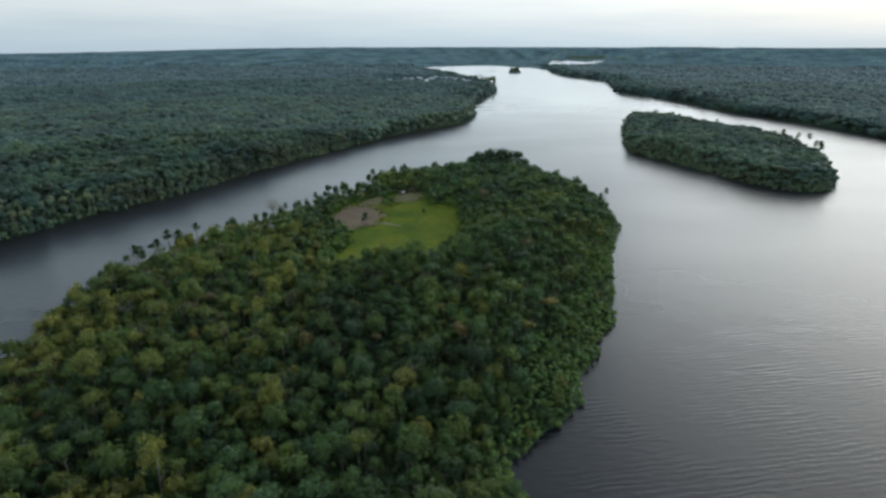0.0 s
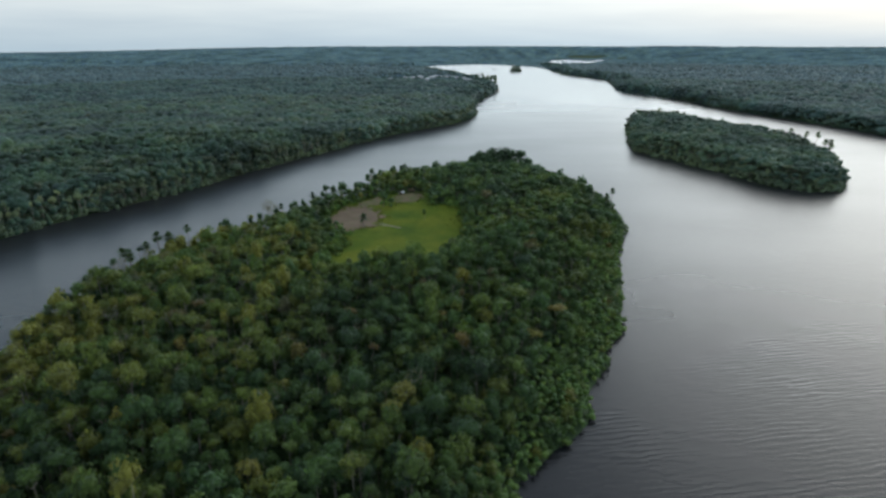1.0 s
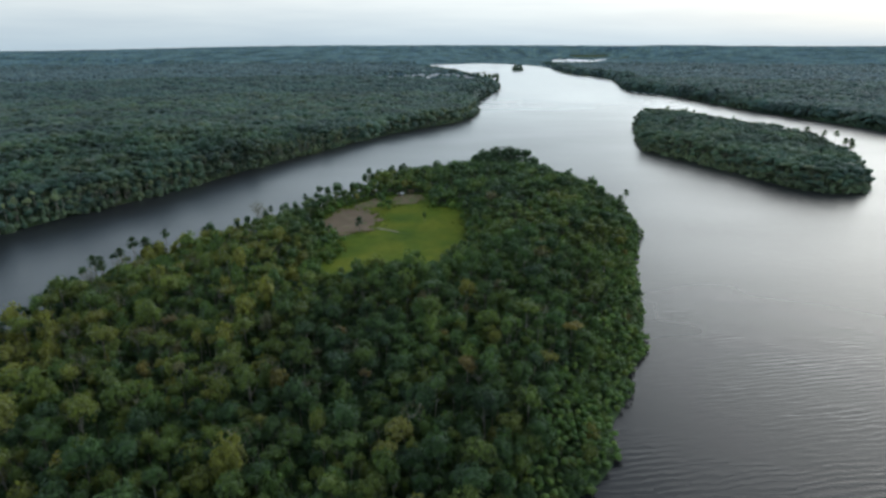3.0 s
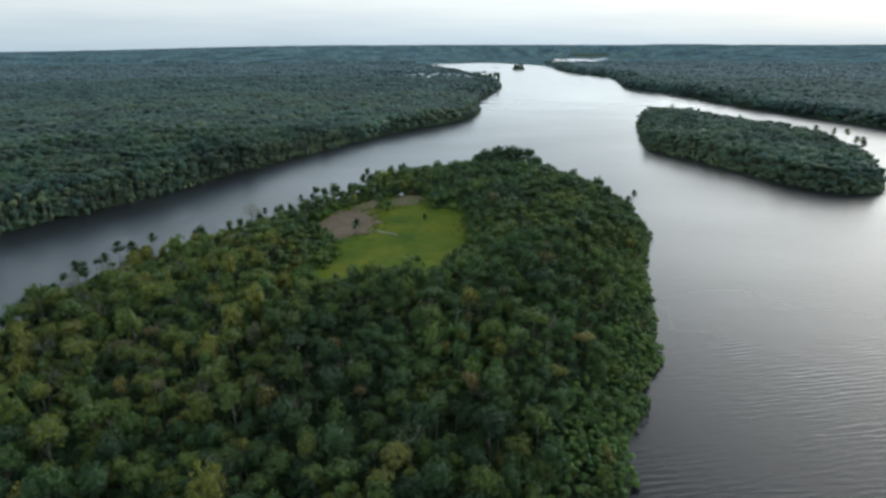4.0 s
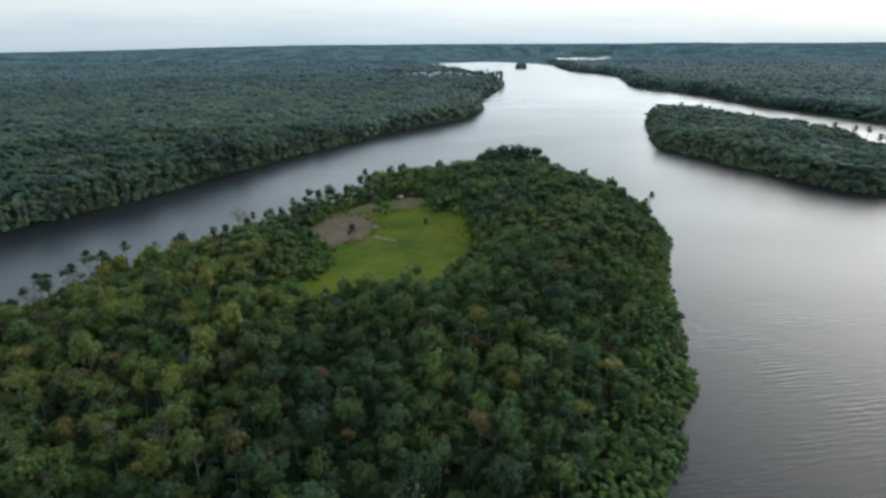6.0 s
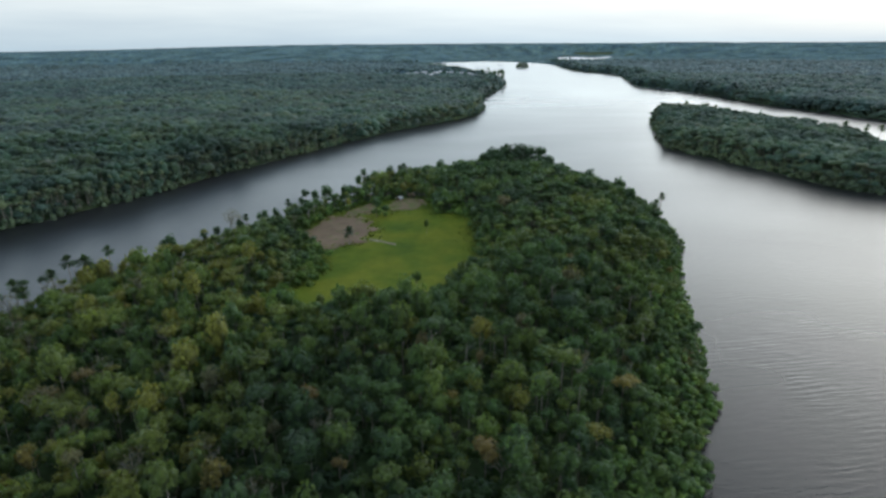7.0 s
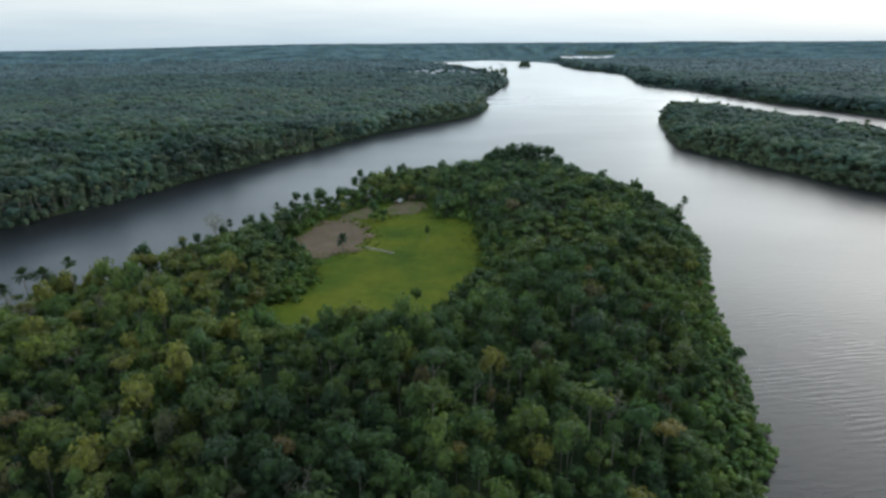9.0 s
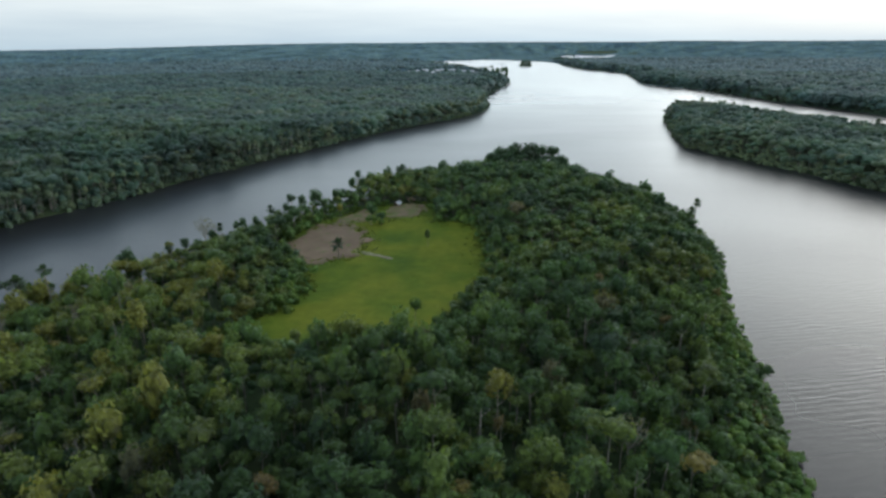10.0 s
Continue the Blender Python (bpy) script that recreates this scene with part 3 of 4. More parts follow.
def hues(rng, x, y, more=0.0, rare=0.04, mixed=0.6):
    """A hue for each tree: alike in patches, with a few yellow, rusty or grey ones."""
    patch = np.clip((fractal(x / 34, y / 34, 57, 3) - 0.5) * 2.2 + 0.5, 0, 1)
    t = 0.25 + mixed * (rng.random(len(x)) - 0.5) + 0.38 * patch + more
    return np.where(rng.random(len(x)) < rare, rng.uniform(0.88, 1.0, len(x)), np.clip(t, 0.01, 0.9))


def canopy_of(x, y, shore):
    """The height of the forest's roof above the ground."""
    h = 10.5 + 5.0 * (fractal(x / 38, y / 38, 51, 2) - 0.35) + 3.0 * step(300, 360, y) - 2.5 * step(380, 430, y) * step(60, 90, x)
    h = h - 3.0 * step(455, 480, y) + 5.0 * np.exp(-((x - 42) / 24) ** 2 - ((y - 505) / 22) ** 2)
    slope = step(10, 30, x) * step(330, 280, y)
    low = 0.42 - 0.14 * slope - 0.12 * step(-120, -140, x) * step(300, 285, y) + 0.26 * step(-20, -50, x) * step(280, 330, y)
    return h * (low + (1 - low) * step(0, 15 + 9 * slope, shore))


def build_island_forest():
    x, y = scatter((-175, 60), (125, 560), 5.2, 61)
    xy = np.stack([x, y], 1)
    shore = depth_in(LOOPS[2], xy) + (fractal(x / 16, y / 16, 7, 3) - 0.5) * 7.0
    open_land = depth_in(CLEAR_LOOP, xy)
    keep = (shore > 1.5) & (open_land < -1.0) & (y > 84)
    x, y, shore, open_land = x[keep], y[keep], shore[keep], open_land[keep]
    rng = np.random.default_rng(71)
    base = ground_of(x, y, shore_of(x, y))
    back = step(290, 340, y)
    high = canopy_of(x, y, shore) * (0.95 + (0.26 - 0.14 * back) * rng.uniform(-1, 1, len(x))) * np.maximum(0.42 + 0.58 * step(-2, 20, -open_land), 0.85 * step(-62, -72, x) * step(330, 350, y))
    high = high + (rng.random(len(x)) < 0.06 - 0.05 * back) * rng.uniform(2, 4.5, len(x))
    size = rng.random(len(x)) ** 2.0
    radius = (1.8 + 3.1 * size) * (1 + 0.22 * back) * (0.72 + 0.28 * step(0, 15, shore))
    high = high * (0.86 + 0.42 * size * (1 - 0.5 * back) + 0.08 * back)
    tint = hues(rng, x, y, 0.32 * step(-15, -80, x) * step(350, 300, y) - 0.22 * step(380, 430, y) * step(-30, 0, x) - 0.2 * step(470, 490, y) * step(0, 25, x), np.where(y > 300, 0.008, 0.055))
    alone = (y > 114) & (y < 180) & (x > -112)
    order = np.where(alone)[0][:300]
    single = np.zeros(len(x), bool)
    single[order] = True
    rest = ~single
    for name, part_of, shapes, words in (("island_forest", rest & (y < 300), MID_CROWNS, "dense mixed tropical forest covering the river island"),
                                         ("island_end_forest", rest & (y >= 300), BACK_CROWNS, "dense dark green forest on the island's far end")):
        q = np.where(part_of)[0]
        me = forest_mesh(name, shapes, MID_TRUNKS, x[q], y[q], base[q], (base + high)[q], radius[q], tint[q], leaves)
        tagged(new(name, me), words, "forest", kind="stuff")
    # lower growth that fills the gaps
    u, v = scatter((-170, 84), (120, 545), 6.0, 81)
    su = depth_in(LOOPS[2], np.stack([u, v], 1)) + (fractal(u / 16, v / 16, 7, 3) - 0.5) * 7.0
    keep = (su > 0.5) & (depth_in(CLEAR_LOOP, np.stack([u, v], 1)) < 0.5)
    u, v, su = u[keep], v[keep], su[keep]
    b = ground_of(u, v, shore_of(u, v))
    t = b + canopy_of(u, v, su) * rng.uniform(0.4, 0.85, len(u))
    me = forest_mesh("undergrowth", TINY_CROWNS, THIN_TRUNKS, u, v, b, t, rng.uniform(2.5, 3.9, len(u)), hues(rng, u, v, 0.0, 0.0), leaves, trunk_every=6)
    tagged(new("undergrowth", me), "shaded young trees under the island forest's crowns", "undergrowth", kind="stuff")
    u, v = scatter((-165, 100), (100, 255), 4.0, 83)
    su = depth_in(LOOPS[2], np.stack([u, v], 1))
    u, v, su = u[su > 6], v[su > 6], su[su > 6]
    b = ground_of(u, v, shore_of(u, v))
    t = b + canopy_of(u, v, su) * rng.uniform(0.25, 0.6, len(u))
    me = forest_mesh("saplings", MICRO_CROWNS, THIN_TRUNKS, u, v, b, t, rng.uniform(1.3, 2.3, len(u)), hues(rng, u, v, 0.05, 0.0), leaves, trunk_every=10 ** 6)
    tagged(new("saplings", me), "leafy saplings filling the forest floor", "undergrowth", kind="stuff")
    # single trees on the stretch that is flown over
    kinds = []
    for i in range(14):
        v, f = NEAR_CROWNS[i]
        crown = link_mesh("crown", v, f, [leaves], smooth=True)
        v, f = NEAR_TRUNKS[i % 6]
        kinds.append((crown, link_mesh("trunk", v, f, [bark])))
    for n, i in enumerate(order):
        crown, trunk = kinds[int(rng.integers(0, 14))]
        tree = new("tree")
        tree.location = (x[i], y[i], base[i] - 0.3)
        tree.rotation_euler = (0, 0, rng.uniform(0, 6.28))
        r, q = radius[i], radius[i] * rng.uniform(0.85, 1.25)
        a = new("crown", crown)
        a.parent, a.location, a.scale = tree, (0, 0, high[i] - q * 0.6), (r, r, q)
        a = new("trunk", trunk)
        a.parent, a.scale = tree, (high[i] * 0.93,) * 3
        tagged(tree, "broad-crowned green forest tree on a pale slender trunk", "tree", "island forest trees")


def build_shrubs():
    u, v = scatter((-170, 80), (125, 545), 2.4, 91)
    xy = np.stack([u, v], 1)
    su = depth_in(LOOPS[2], xy) + (fractal(u / 16, v / 16, 7, 3) - 0.5) * 7.0
    rng = np.random.default_rng(93)
    edge = 9.0 + 5.0 * fractal(u / 30, v / 30, 95, 2) + 5.0 * step(0, 30, u)
    keep = (su > 0.8) & (su < edge) & ((u > -20) | (rng.random(len(u)) < 0.4))
    u, v, su = u[keep], v[keep], su[keep]
    b = np.maximum(ground_of(u, v, shore_of(u, v)), 0.0)
    t = b + rng.uniform(1.2, 2.6, len(u)) + (0.25 + 0.16 * step(0, 30, u)) * np.maximum(su, 0)
    me = forest_mesh("shore_shrubs", MICRO_CROWNS + TINY_CROWNS[:4], THIN_TRUNKS, u, v, b, t, rng.uniform(1.1, 2.1, len(u)), rng.random(len(u)), shrub_leaves, trunk_every=9)
    tagged(new("shore_shrubs", me), "light green shrubs leaning over the island's waterline", "shrubs", kind="stuff")
    u, v = scatter((-95, 246), (22, 430), 2.4, 97)
    d = depth_in(CLEAR_LOOP, np.stack([u, v], 1))
    keep = (d > -5.0) & (d < 2.0 + 5.0 * (fractal(u / 14, v / 14, 99, 3) - 0.4)) & (rng.random(len(u)) < 0.65)
    u, v = u[keep], v[keep]
    b = ground_of(u, v, shore_of(u, v))
    me = forest_mesh("clearing_shrubs", FAR_CROWNS, THIN_TRUNKS, u, v, b, b + rng.uniform(1.0, 4.0, len(u)), rng.uniform(0.9, 2.3, len(u)), rng.random(len(u)), shrub_leaves, trunk_every=5)
    u = np.concatenate([rng.normal(-85, 5, 70), rng.normal(-62, 5, 40), rng.normal(-41, 3, 7), rng.normal(4, 3, 16)])
    v = np.concatenate([rng.normal(376, 11, 70), rng.normal(300, 12, 40), rng.normal(388, 3, 7), rng.normal(391, 5, 16)])
    b = ground_of(u, v, shore_of(u, v))
    tx, ty = scatter((-92, 248), (20, 428), 1.35, 101)
    d = depth_in(CLEAR_LOOP, np.stack([tx, ty], 1))
    soft = fractal(tx / 9, ty / 9, 103, 3)
    bare = np.max([depth_in(loop, np.stack([tx, ty], 1)) for loop in (SOIL_LOOP, YARD_LOOP, HUT_YARD_LOOP)], 0)
    fringe = 0.6 * step(3.5 + 9.0 * (soft - 0.45), 0.0, bare) * step(-7.0, -2.0, bare)
    keep = (d > -4.0) & (rng.random(len(tx)) < np.maximum(0.85 * step(7.0 + 12.0 * (soft - 0.4), 0.0, d) * step(-0.5, -1.5, bare), fringe))
    tx, ty, d = tx[keep], ty[keep], d[keep]
    tb = ground_of(tx, ty, shore_of(tx, ty)) + 0.35 + 0.3 * step(-2.0, 1.0, bare[keep])
    tuft = forest_mesh("tall_grass", MICRO_CROWNS, THIN_TRUNKS, tx, ty, tb, tb + rng.uniform(0.5, 1.6, len(tx)) * (0.55 + 0.45 * step(5, 0, d)), rng.uniform(0.5, 1.3, len(tx)), np.clip(0.6 + 0.1 * d + rng.normal(0, 0.15, len(tx)), 0.01, 1), tall_grass, trunk_every=10 ** 6)
    tagged(new("tall_grass", tuft), "tall yellow-green grass along the field's edges", "grass", kind="stuff")
    bushes = forest_mesh("bushes", FAR_CROWNS, THIN_TRUNKS, u, v, b, b + rng.uniform(2.0, 5.5, len(u)), rng.uniform(1.4, 2.8, len(u)), rng.uniform(0.3, 1.0, len(u)), shrub_leaves, trunk_every=3)
    tagged(new("bushes", bushes), "yellow-green bushes crowding the clearing's edge", "shrubs", kind="stuff")
    tagged(new("clearing_shrubs", me), "low leafy bushes fringing the grass field", "shrubs", kind="stuff")


def bank_forest(name, label, lo, hi, gap, shapes, near, far, height, seed, loops, rad, mat, side=None, thin=None, behind=False, even=1.0):
    x, y = scatter(lo, hi, gap, seed)
    r = np.hypot(x, y - 60)
    keep = (in_view(x, y) != behind) & (r > near) & (r < far)
    if thin is not None:
        keep &= hash2(np.round(x * 7), np.round(y * 7), seed + 9) > step(thin, far, r)
    x, y = x[keep], y[keep]
    xy = np.stack([x, y], 1)
    shore = np.max([depth_in(LOOPS[i], xy) for i in loops], 0) + (fractal(x / 16, y / 16, 7, 3) - 0.5) * 7.0
    keep = (shore > 1.0) & ((depth_in(TOWN_LOOP, np.stack([x, y], 1)) < -5) | (hash2(np.round(x * 5), np.round(y * 5), seed + 4) < 0.05))
    if side is not None:
        keep &= shore < side
    x, y, shore = x[keep], y[keep], shore[keep]
    rng = np.random.default_rng(seed)
    base = ground_of(x, y, shore_of(x, y))
    high = (height + 11.0 * even * (fractal(x / 60, y / 60, 33, 3) - 0.5)) * rng.uniform(1 - 0.14 * even, 1 + 0.12 * even, len(x)) * (0.5 + 0.5 * step(0, 12, shore))
    giant = rng.random(len(x)) < 0.07
    high = high + giant * even * rng.uniform(2, 5, len(x))
    radius = (1 + 0.5 * giant) * (rad[0] + (rad[1] - rad[0]) * rng.random(len(x)) ** 2.3) * (0.75 + 0.25 * step(0, 12, shore))
    me = forest_mesh(name, shapes, THIN_TRUNKS, x, y, base, base + high, radius, hues(rng, x, y, 0.06, 0.015, 0.42), mat, trunk_every=3 if len(shapes[0][0]) > 60 else 10 ** 6)
    tagged(new(name, me), label, "forest", kind="stuff")


def bank_edge(name, label, loop, gap, shapes, far, height, seed, mat, rad=(1.8, 3.4), deep=9.0, near=0, water=0.0):
    """Leaves that hang down to the water along a bank: small crowns at all heights."""
    closed = np.concatenate([loop, loop[:1]])
    long = np.concatenate([[0], np.cumsum(np.linalg.norm(np.diff(closed, axis=0), axis=1))])
    s = np.arange(0, long[-1], gap)
    px, py = np.interp(s, long, closed[:, 0]), np.interp(s, long, closed[:, 1])
    r = np.hypot(px, py - 60)
    keep = in_view(px, py) & (r < far) & (r > near)
    px, py = np.repeat(px[keep], 7), np.repeat(py[keep], 7)
    rng = np.random.default_rng(seed)
    x, y = px + rng.uniform(-1, 1, len(px)) * deep, py + rng.uniform(-1, 1, len(px)) * deep
    shore = depth_in(loop, np.stack([x, y], 1)) + (fractal(x / 16, y / 16, 7, 3) - 0.5) * 7.0
    keep = (shore > -1.0) & (shore < deep)
    x, y, shore = x[keep], y[keep], shore[keep]
    base = np.maximum(ground_of(x, y, shore_of(x, y)), 0.0)
    top = base + 1.8 + (height - 1.8) * rng.uniform(0.0, 1.0, len(x)) * (0.25 + 0.75 * step(-1, min(deep, 9.0) * 0.8, shore))
    me = forest_mesh(name, shapes, THIN_TRUNKS, x, y, base, top, rng.uniform(*rad, len(x)), hues(rng, x, y, 0.02, 0.0, 0.4), mat, trunk_every=7)
    tagged(new(name, me), label, "foliage", kind="stuff")


def build_bank_trees():
    """Slim trees with bare pale stems in the front row of the west bank."""
    rng = np.random.default_rng(195)
    loop = LOOPS[0][(LOOPS[0][:, 1] > 290) & (LOOPS[0][:, 1] < 1000) & (LOOPS[0][:, 0] > -400)]
    at = rng.uniform(0, len(loop) - 1, 240)
    x = np.interp(at, np.arange(len(loop)), loop[:, 0]) + rng.uniform(-9, -1.5, 240)
    y = np.interp(at, np.arange(len(loop)), loop[:, 1]) + rng.uniform(0, 5, 240)
    shore = shore_of(x, y)
    x, y, shore = x[shore > 0.5], y[shore > 0.5], shore[shore > 0.5]
    base = ground_of(x, y, shore)
    stems = [tube([(0, 0, 0), (0.03 * i - 0.04, 0.02, 0.5), (0.02, 0.05 - 0.03 * i, 0.97)], [0.020, 0.016, 0.010], 4) for i in range(4)]
    me = forest_mesh("bank_trees", FAR_CROWNS, stems, x, y, base, base + rng.uniform(9.5, 17, len(x)), rng.uniform(1.8, 3.2, len(x)), rng.uniform(0.2, 0.95, len(x)), edge_leaves)
    tagged(new("bank_trees", me), "slim pale-stemmed trees lining the west bank", "trees", kind="stuff")


def build_far_canopy():
    az = np.radians(np.linspace(-47, 47, 420))
    r = np.concatenate([np.geomspace(1280, 2700, 60), np.geomspace(2712, 4930, 170)])
    R, A = np.meshgrid(r, az, indexing="ij")
    x, y = (R * np.sin(A)).ravel(), (R * np.cos(A)).ravel() + 60
    shore = shore_of(x, y)
    a, who = crowns(x, y, 15.0, 3)
    b, wide = crowns(x, y, 34.0, 9)
    near = step(3400, 1500, R.ravel())
    xy = np.stack([x, y], 1)
    roof = 2.0 + 9.0 * a * (0.5 + 0.5 * near) + 3.5 * b + 6.0 * (fractal(x / 90, y / 90, 41, 3) - 0.5)
    low = 1.0 - 0.8 * step(650, 150, -depth_in(LAKE_LOOP, xy))
    low = low * (1.0 - 0.85 * step(-60, 15, depth_in(TOWN_LOOP, xy))) * (0.6 + 0.4 * step(15, 60, shore))
    z = ground_of(x, y, shore) + np.maximum(roof * low * step(10, 36, shore) * step(1270, 1400, R.ravel()) - 1.0, 0.5 + 2.5 * step(2700, 3100, R.ravel()))
    f = sheet(len(r), len(az))
    f = f[(shore[f] > 0.0).any(1)]
    used, back = np.unique(f.ravel(), return_inverse=True)
    tint = np.clip(0.65 * who + 0.35 * wide, 0, 1)
    me = link_mesh("far_forest", np.stack([x, y, z], 1)[used], back.reshape(-1, 4), [hazy_canopy_leaves], tint[used], smooth=False)
    tagged(new("far_forest", me), "endless rainforest canopy with bluish haze put into its colour", "forest", kind="stuff")


build_island_forest()
build_shrubs()
bank_forest("east_island_forest", "dark green forest covering the smaller river island", (190, 430), (385, 880), 5.8, FLAT_CROWNS, 0, 2000, 16.5, 111, [3], (3.8, 8.0), hazy_bank_leaves, even=0.6)
bank_forest("west_bank_forest", "dense rainforest along the river's west bank", (-620, 230), (60, 720), 6.6, FLAT_CROWNS + FAR_CROWNS[:5], 0, 640, 17.0, 121, [0], (3.3, 8.8), hazy_bank_leaves)
bank_forest("west_inland_forest", "rainforest crowns behind the river's west bank", (-1050, 300), (90, 1180), 6.8, DOT_CROWNS, 640, 1100, 17.0, 125, [0], (4.2, 9.0), hazy_bank_leaves, even=0.6)
bank_forest("east_bank_forest", "dense rainforest along the river's east bank", (400, 420), (1000, 1180), 6.6, DOT_CROWNS, 0, 1100, 17.0, 131, [1], (4.6, 8.4), hazy_inland_leaves, even=0.45)
bank_forest("shore_forest", "tall trees lining the farther river banks", (-200, 1000), (700, 3000), 9.0, MICRO_CROWNS, 1000, 3000, 18.0, 141, [0, 1], (4.2, 7.4), hazy_inland_leaves, 50)
bank_forest("islet_forest", "small clump of trees on a rocky islet", (255, 2540), (312, 2605), 8.0, TINY_CROWNS, 0, 4000, 17.0, 151, [4], (4.5, 7.0), hazy_bank_leaves)
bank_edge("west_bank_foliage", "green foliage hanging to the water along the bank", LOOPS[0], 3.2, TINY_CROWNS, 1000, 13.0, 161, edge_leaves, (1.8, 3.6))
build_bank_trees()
bank_edge("east_bank_foliage", "dark foliage hanging to the water along the bank", LOOPS[1], 4.0, MICRO_CROWNS, 2700, 14.0, 163, hazy_bank_leaves, (2.2, 4.0))
bank_edge("far_bank_foliage", "dark foliage hanging to the water on the headland", LOOPS[0], 5.0, MICRO_CROWNS, 2400, 14.0, 165, hazy_bank_leaves, (2.6, 4.5), near=1000)
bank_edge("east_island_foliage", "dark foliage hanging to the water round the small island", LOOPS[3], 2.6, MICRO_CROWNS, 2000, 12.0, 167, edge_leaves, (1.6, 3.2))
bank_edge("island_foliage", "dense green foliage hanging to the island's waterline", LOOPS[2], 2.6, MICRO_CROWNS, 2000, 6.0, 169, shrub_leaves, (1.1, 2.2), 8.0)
bank_edge("west_bank_thicket", "shaded thicket under the west bank's trees", LOOPS[0], 4.0, TINY_CROWNS, 1000, 13.0, 173, hazy_bank_leaves, (2.2, 4.0), 26.0)
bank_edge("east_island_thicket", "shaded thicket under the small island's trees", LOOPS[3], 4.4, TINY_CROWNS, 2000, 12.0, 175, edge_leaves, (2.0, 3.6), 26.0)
bank_edge("islet_foliage", "foliage hanging to the water round the islet", LOOPS[4], 3.0, TINY_CROWNS, 4000, 12.0, 171, hazy_bank_leaves, (2.5, 4.0), 7.0)
bank_forest("island_near_forest", "green forest on the island's near end", (-170, -80), (40, 84), 6.5, TINY_CROWNS, 0, 300, 12.0, 185, [2], (2.6, 4.6), leaves, behind=True)
bank_forest("island_middle_forest", "green forest on the island's near half", (-170, -14), (40, 86), 6.5, TINY_CROWNS, 0, 300, 12.0, 189, [2], (2.6, 4.6), leaves)
bank_forest("outer_bank_forest", "rainforest on the banks beside the island", (-620, -350), (800, 500), 14.0, MICRO_CROWNS, 150, 620, 16.0, 187, [0, 1], (6.5, 10.0), hazy_bank_leaves, behind=True)
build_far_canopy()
bank_forest("far_crowns", "rainforest crowns stretching away behind the banks", (-1250, 600), (1250, 1760), 9.2, DOT_CROWNS, 1090, 1700, 17.0, 181, [0, 1], (5.2, 10.6), hazy_inland_leaves, even=0.6)
bank_forest("horizon_crowns", "far rainforest crowns running on to the horizon", (-2350, 900), (2350, 3300), 15.2, DOT_CROWNS, 1690, 3250, 17.0, 183, [0, 1], (6.5, 10.5), hazy_horizon_leaves, thin=2350, even=0.6)


# ---------------------------------------------------------------- single trees that stand out
def part(name, shape, mat, parent, label="", smooth=True, tint=None):
    ob = new(name, link_mesh(name, shape[0], shape[1], [mat], tint, smooth=smooth))
    ob.parent = parent
    return tagged(ob, label) if label else ob


def ground_at(x, y):
    q = np.array([float(x)]), np.array([float(y)])
    return max(float(ground_of(*q, shore_of(*q))[0]), 0.0)


def frond_crown(seed, count=40, length=1.0, droop=0.3):
    """A round head of palm leaves, one metre long each."""
    rng = np.random.default_rng(seed)
    pieces = []
    for i in range(count):
        az, el = 2.4 * i + rng.uniform(-0.2, 0.2), radians(rng.uniform(-55, 85))
        out, side = np.array([math.cos(az), math.sin(az), 0]), np.array([-math.sin(az), math.cos(az), 0])
        size = length * rng.uniform(0.8, 1.1)
        mid, left, right = [], [], []
        for t, w in ((0.05, 0.02), (0.4, 0.13), (0.75, 0.24), (1.0, 0.12)):
            p = out * size * t * math.cos(el) + np.array([0, 0, size * (t * math.sin(el) - droop * 0.45 * t * t)])
            mid.append(p)
            left.append(p + side * w * size - np.array([0, 0, 0.35 * w * size]))
            right.append(p - side * w * size - np.array([0, 0, 0.35 * w * size]))
        v, f = np.array(mid + left + right), []
        for k in range(3):
            f += [(k, k + 1, k + 5), (k, k + 5, k + 4), (k, k + 8, k + 9), (k, k + 9, k + 1)]
        pieces.append((v, np.array(f)))
    return join(pieces)


def palm_tree(x, y, top, size, seed, label, lean=0.03):
    base = ground_at(x, y) - 0.3
    rng = np.random.default_rng(seed)
    palm = tagged(new("palm_tree"), label, "palm tree", "palm trees")
    palm.location = (x, y, base)
    h = top - size * 0.75 - base
    dx, dy = rng.normal(size=2) * lean * h
    path = [(dx * t * t, dy * t * t, h * t) for t in (0, 0.2, 0.45, 0.7, 1.0)]
    part("trunk", tube(path, [0.30, 0.2, 0.18, 0.17, 0.15], 7), bark, palm)
    v, f = frond_crown(seed)
    part("crown", (v * size + (dx, dy, h), f), palm_leaves, palm)
    return palm


def broad_tree(x, y, top, radius, seed, label, flat=1.0, name="tree", stem=0.93, hue=None):
    base = ground_at(x, y) - 0.3
    tree = tagged(new(name), label, "tree", "standing trees")
    tree.location = (x, y, base)
    h = top - base
    v, f = trunk_shape(seed)
    part("trunk", (v * h * stem * (0.8, 0.8, 1), f), bark, tree)
    v, f = crown_shape(seed, 7, 60, 0.1, 0.85, 0)
    part("crown", (v * (radius, radius, radius * flat) + (0, 0, h - radius * flat * 0.7), f), leaves, tree, tint=None if hue is None else np.full(len(v), hue))
    return tree


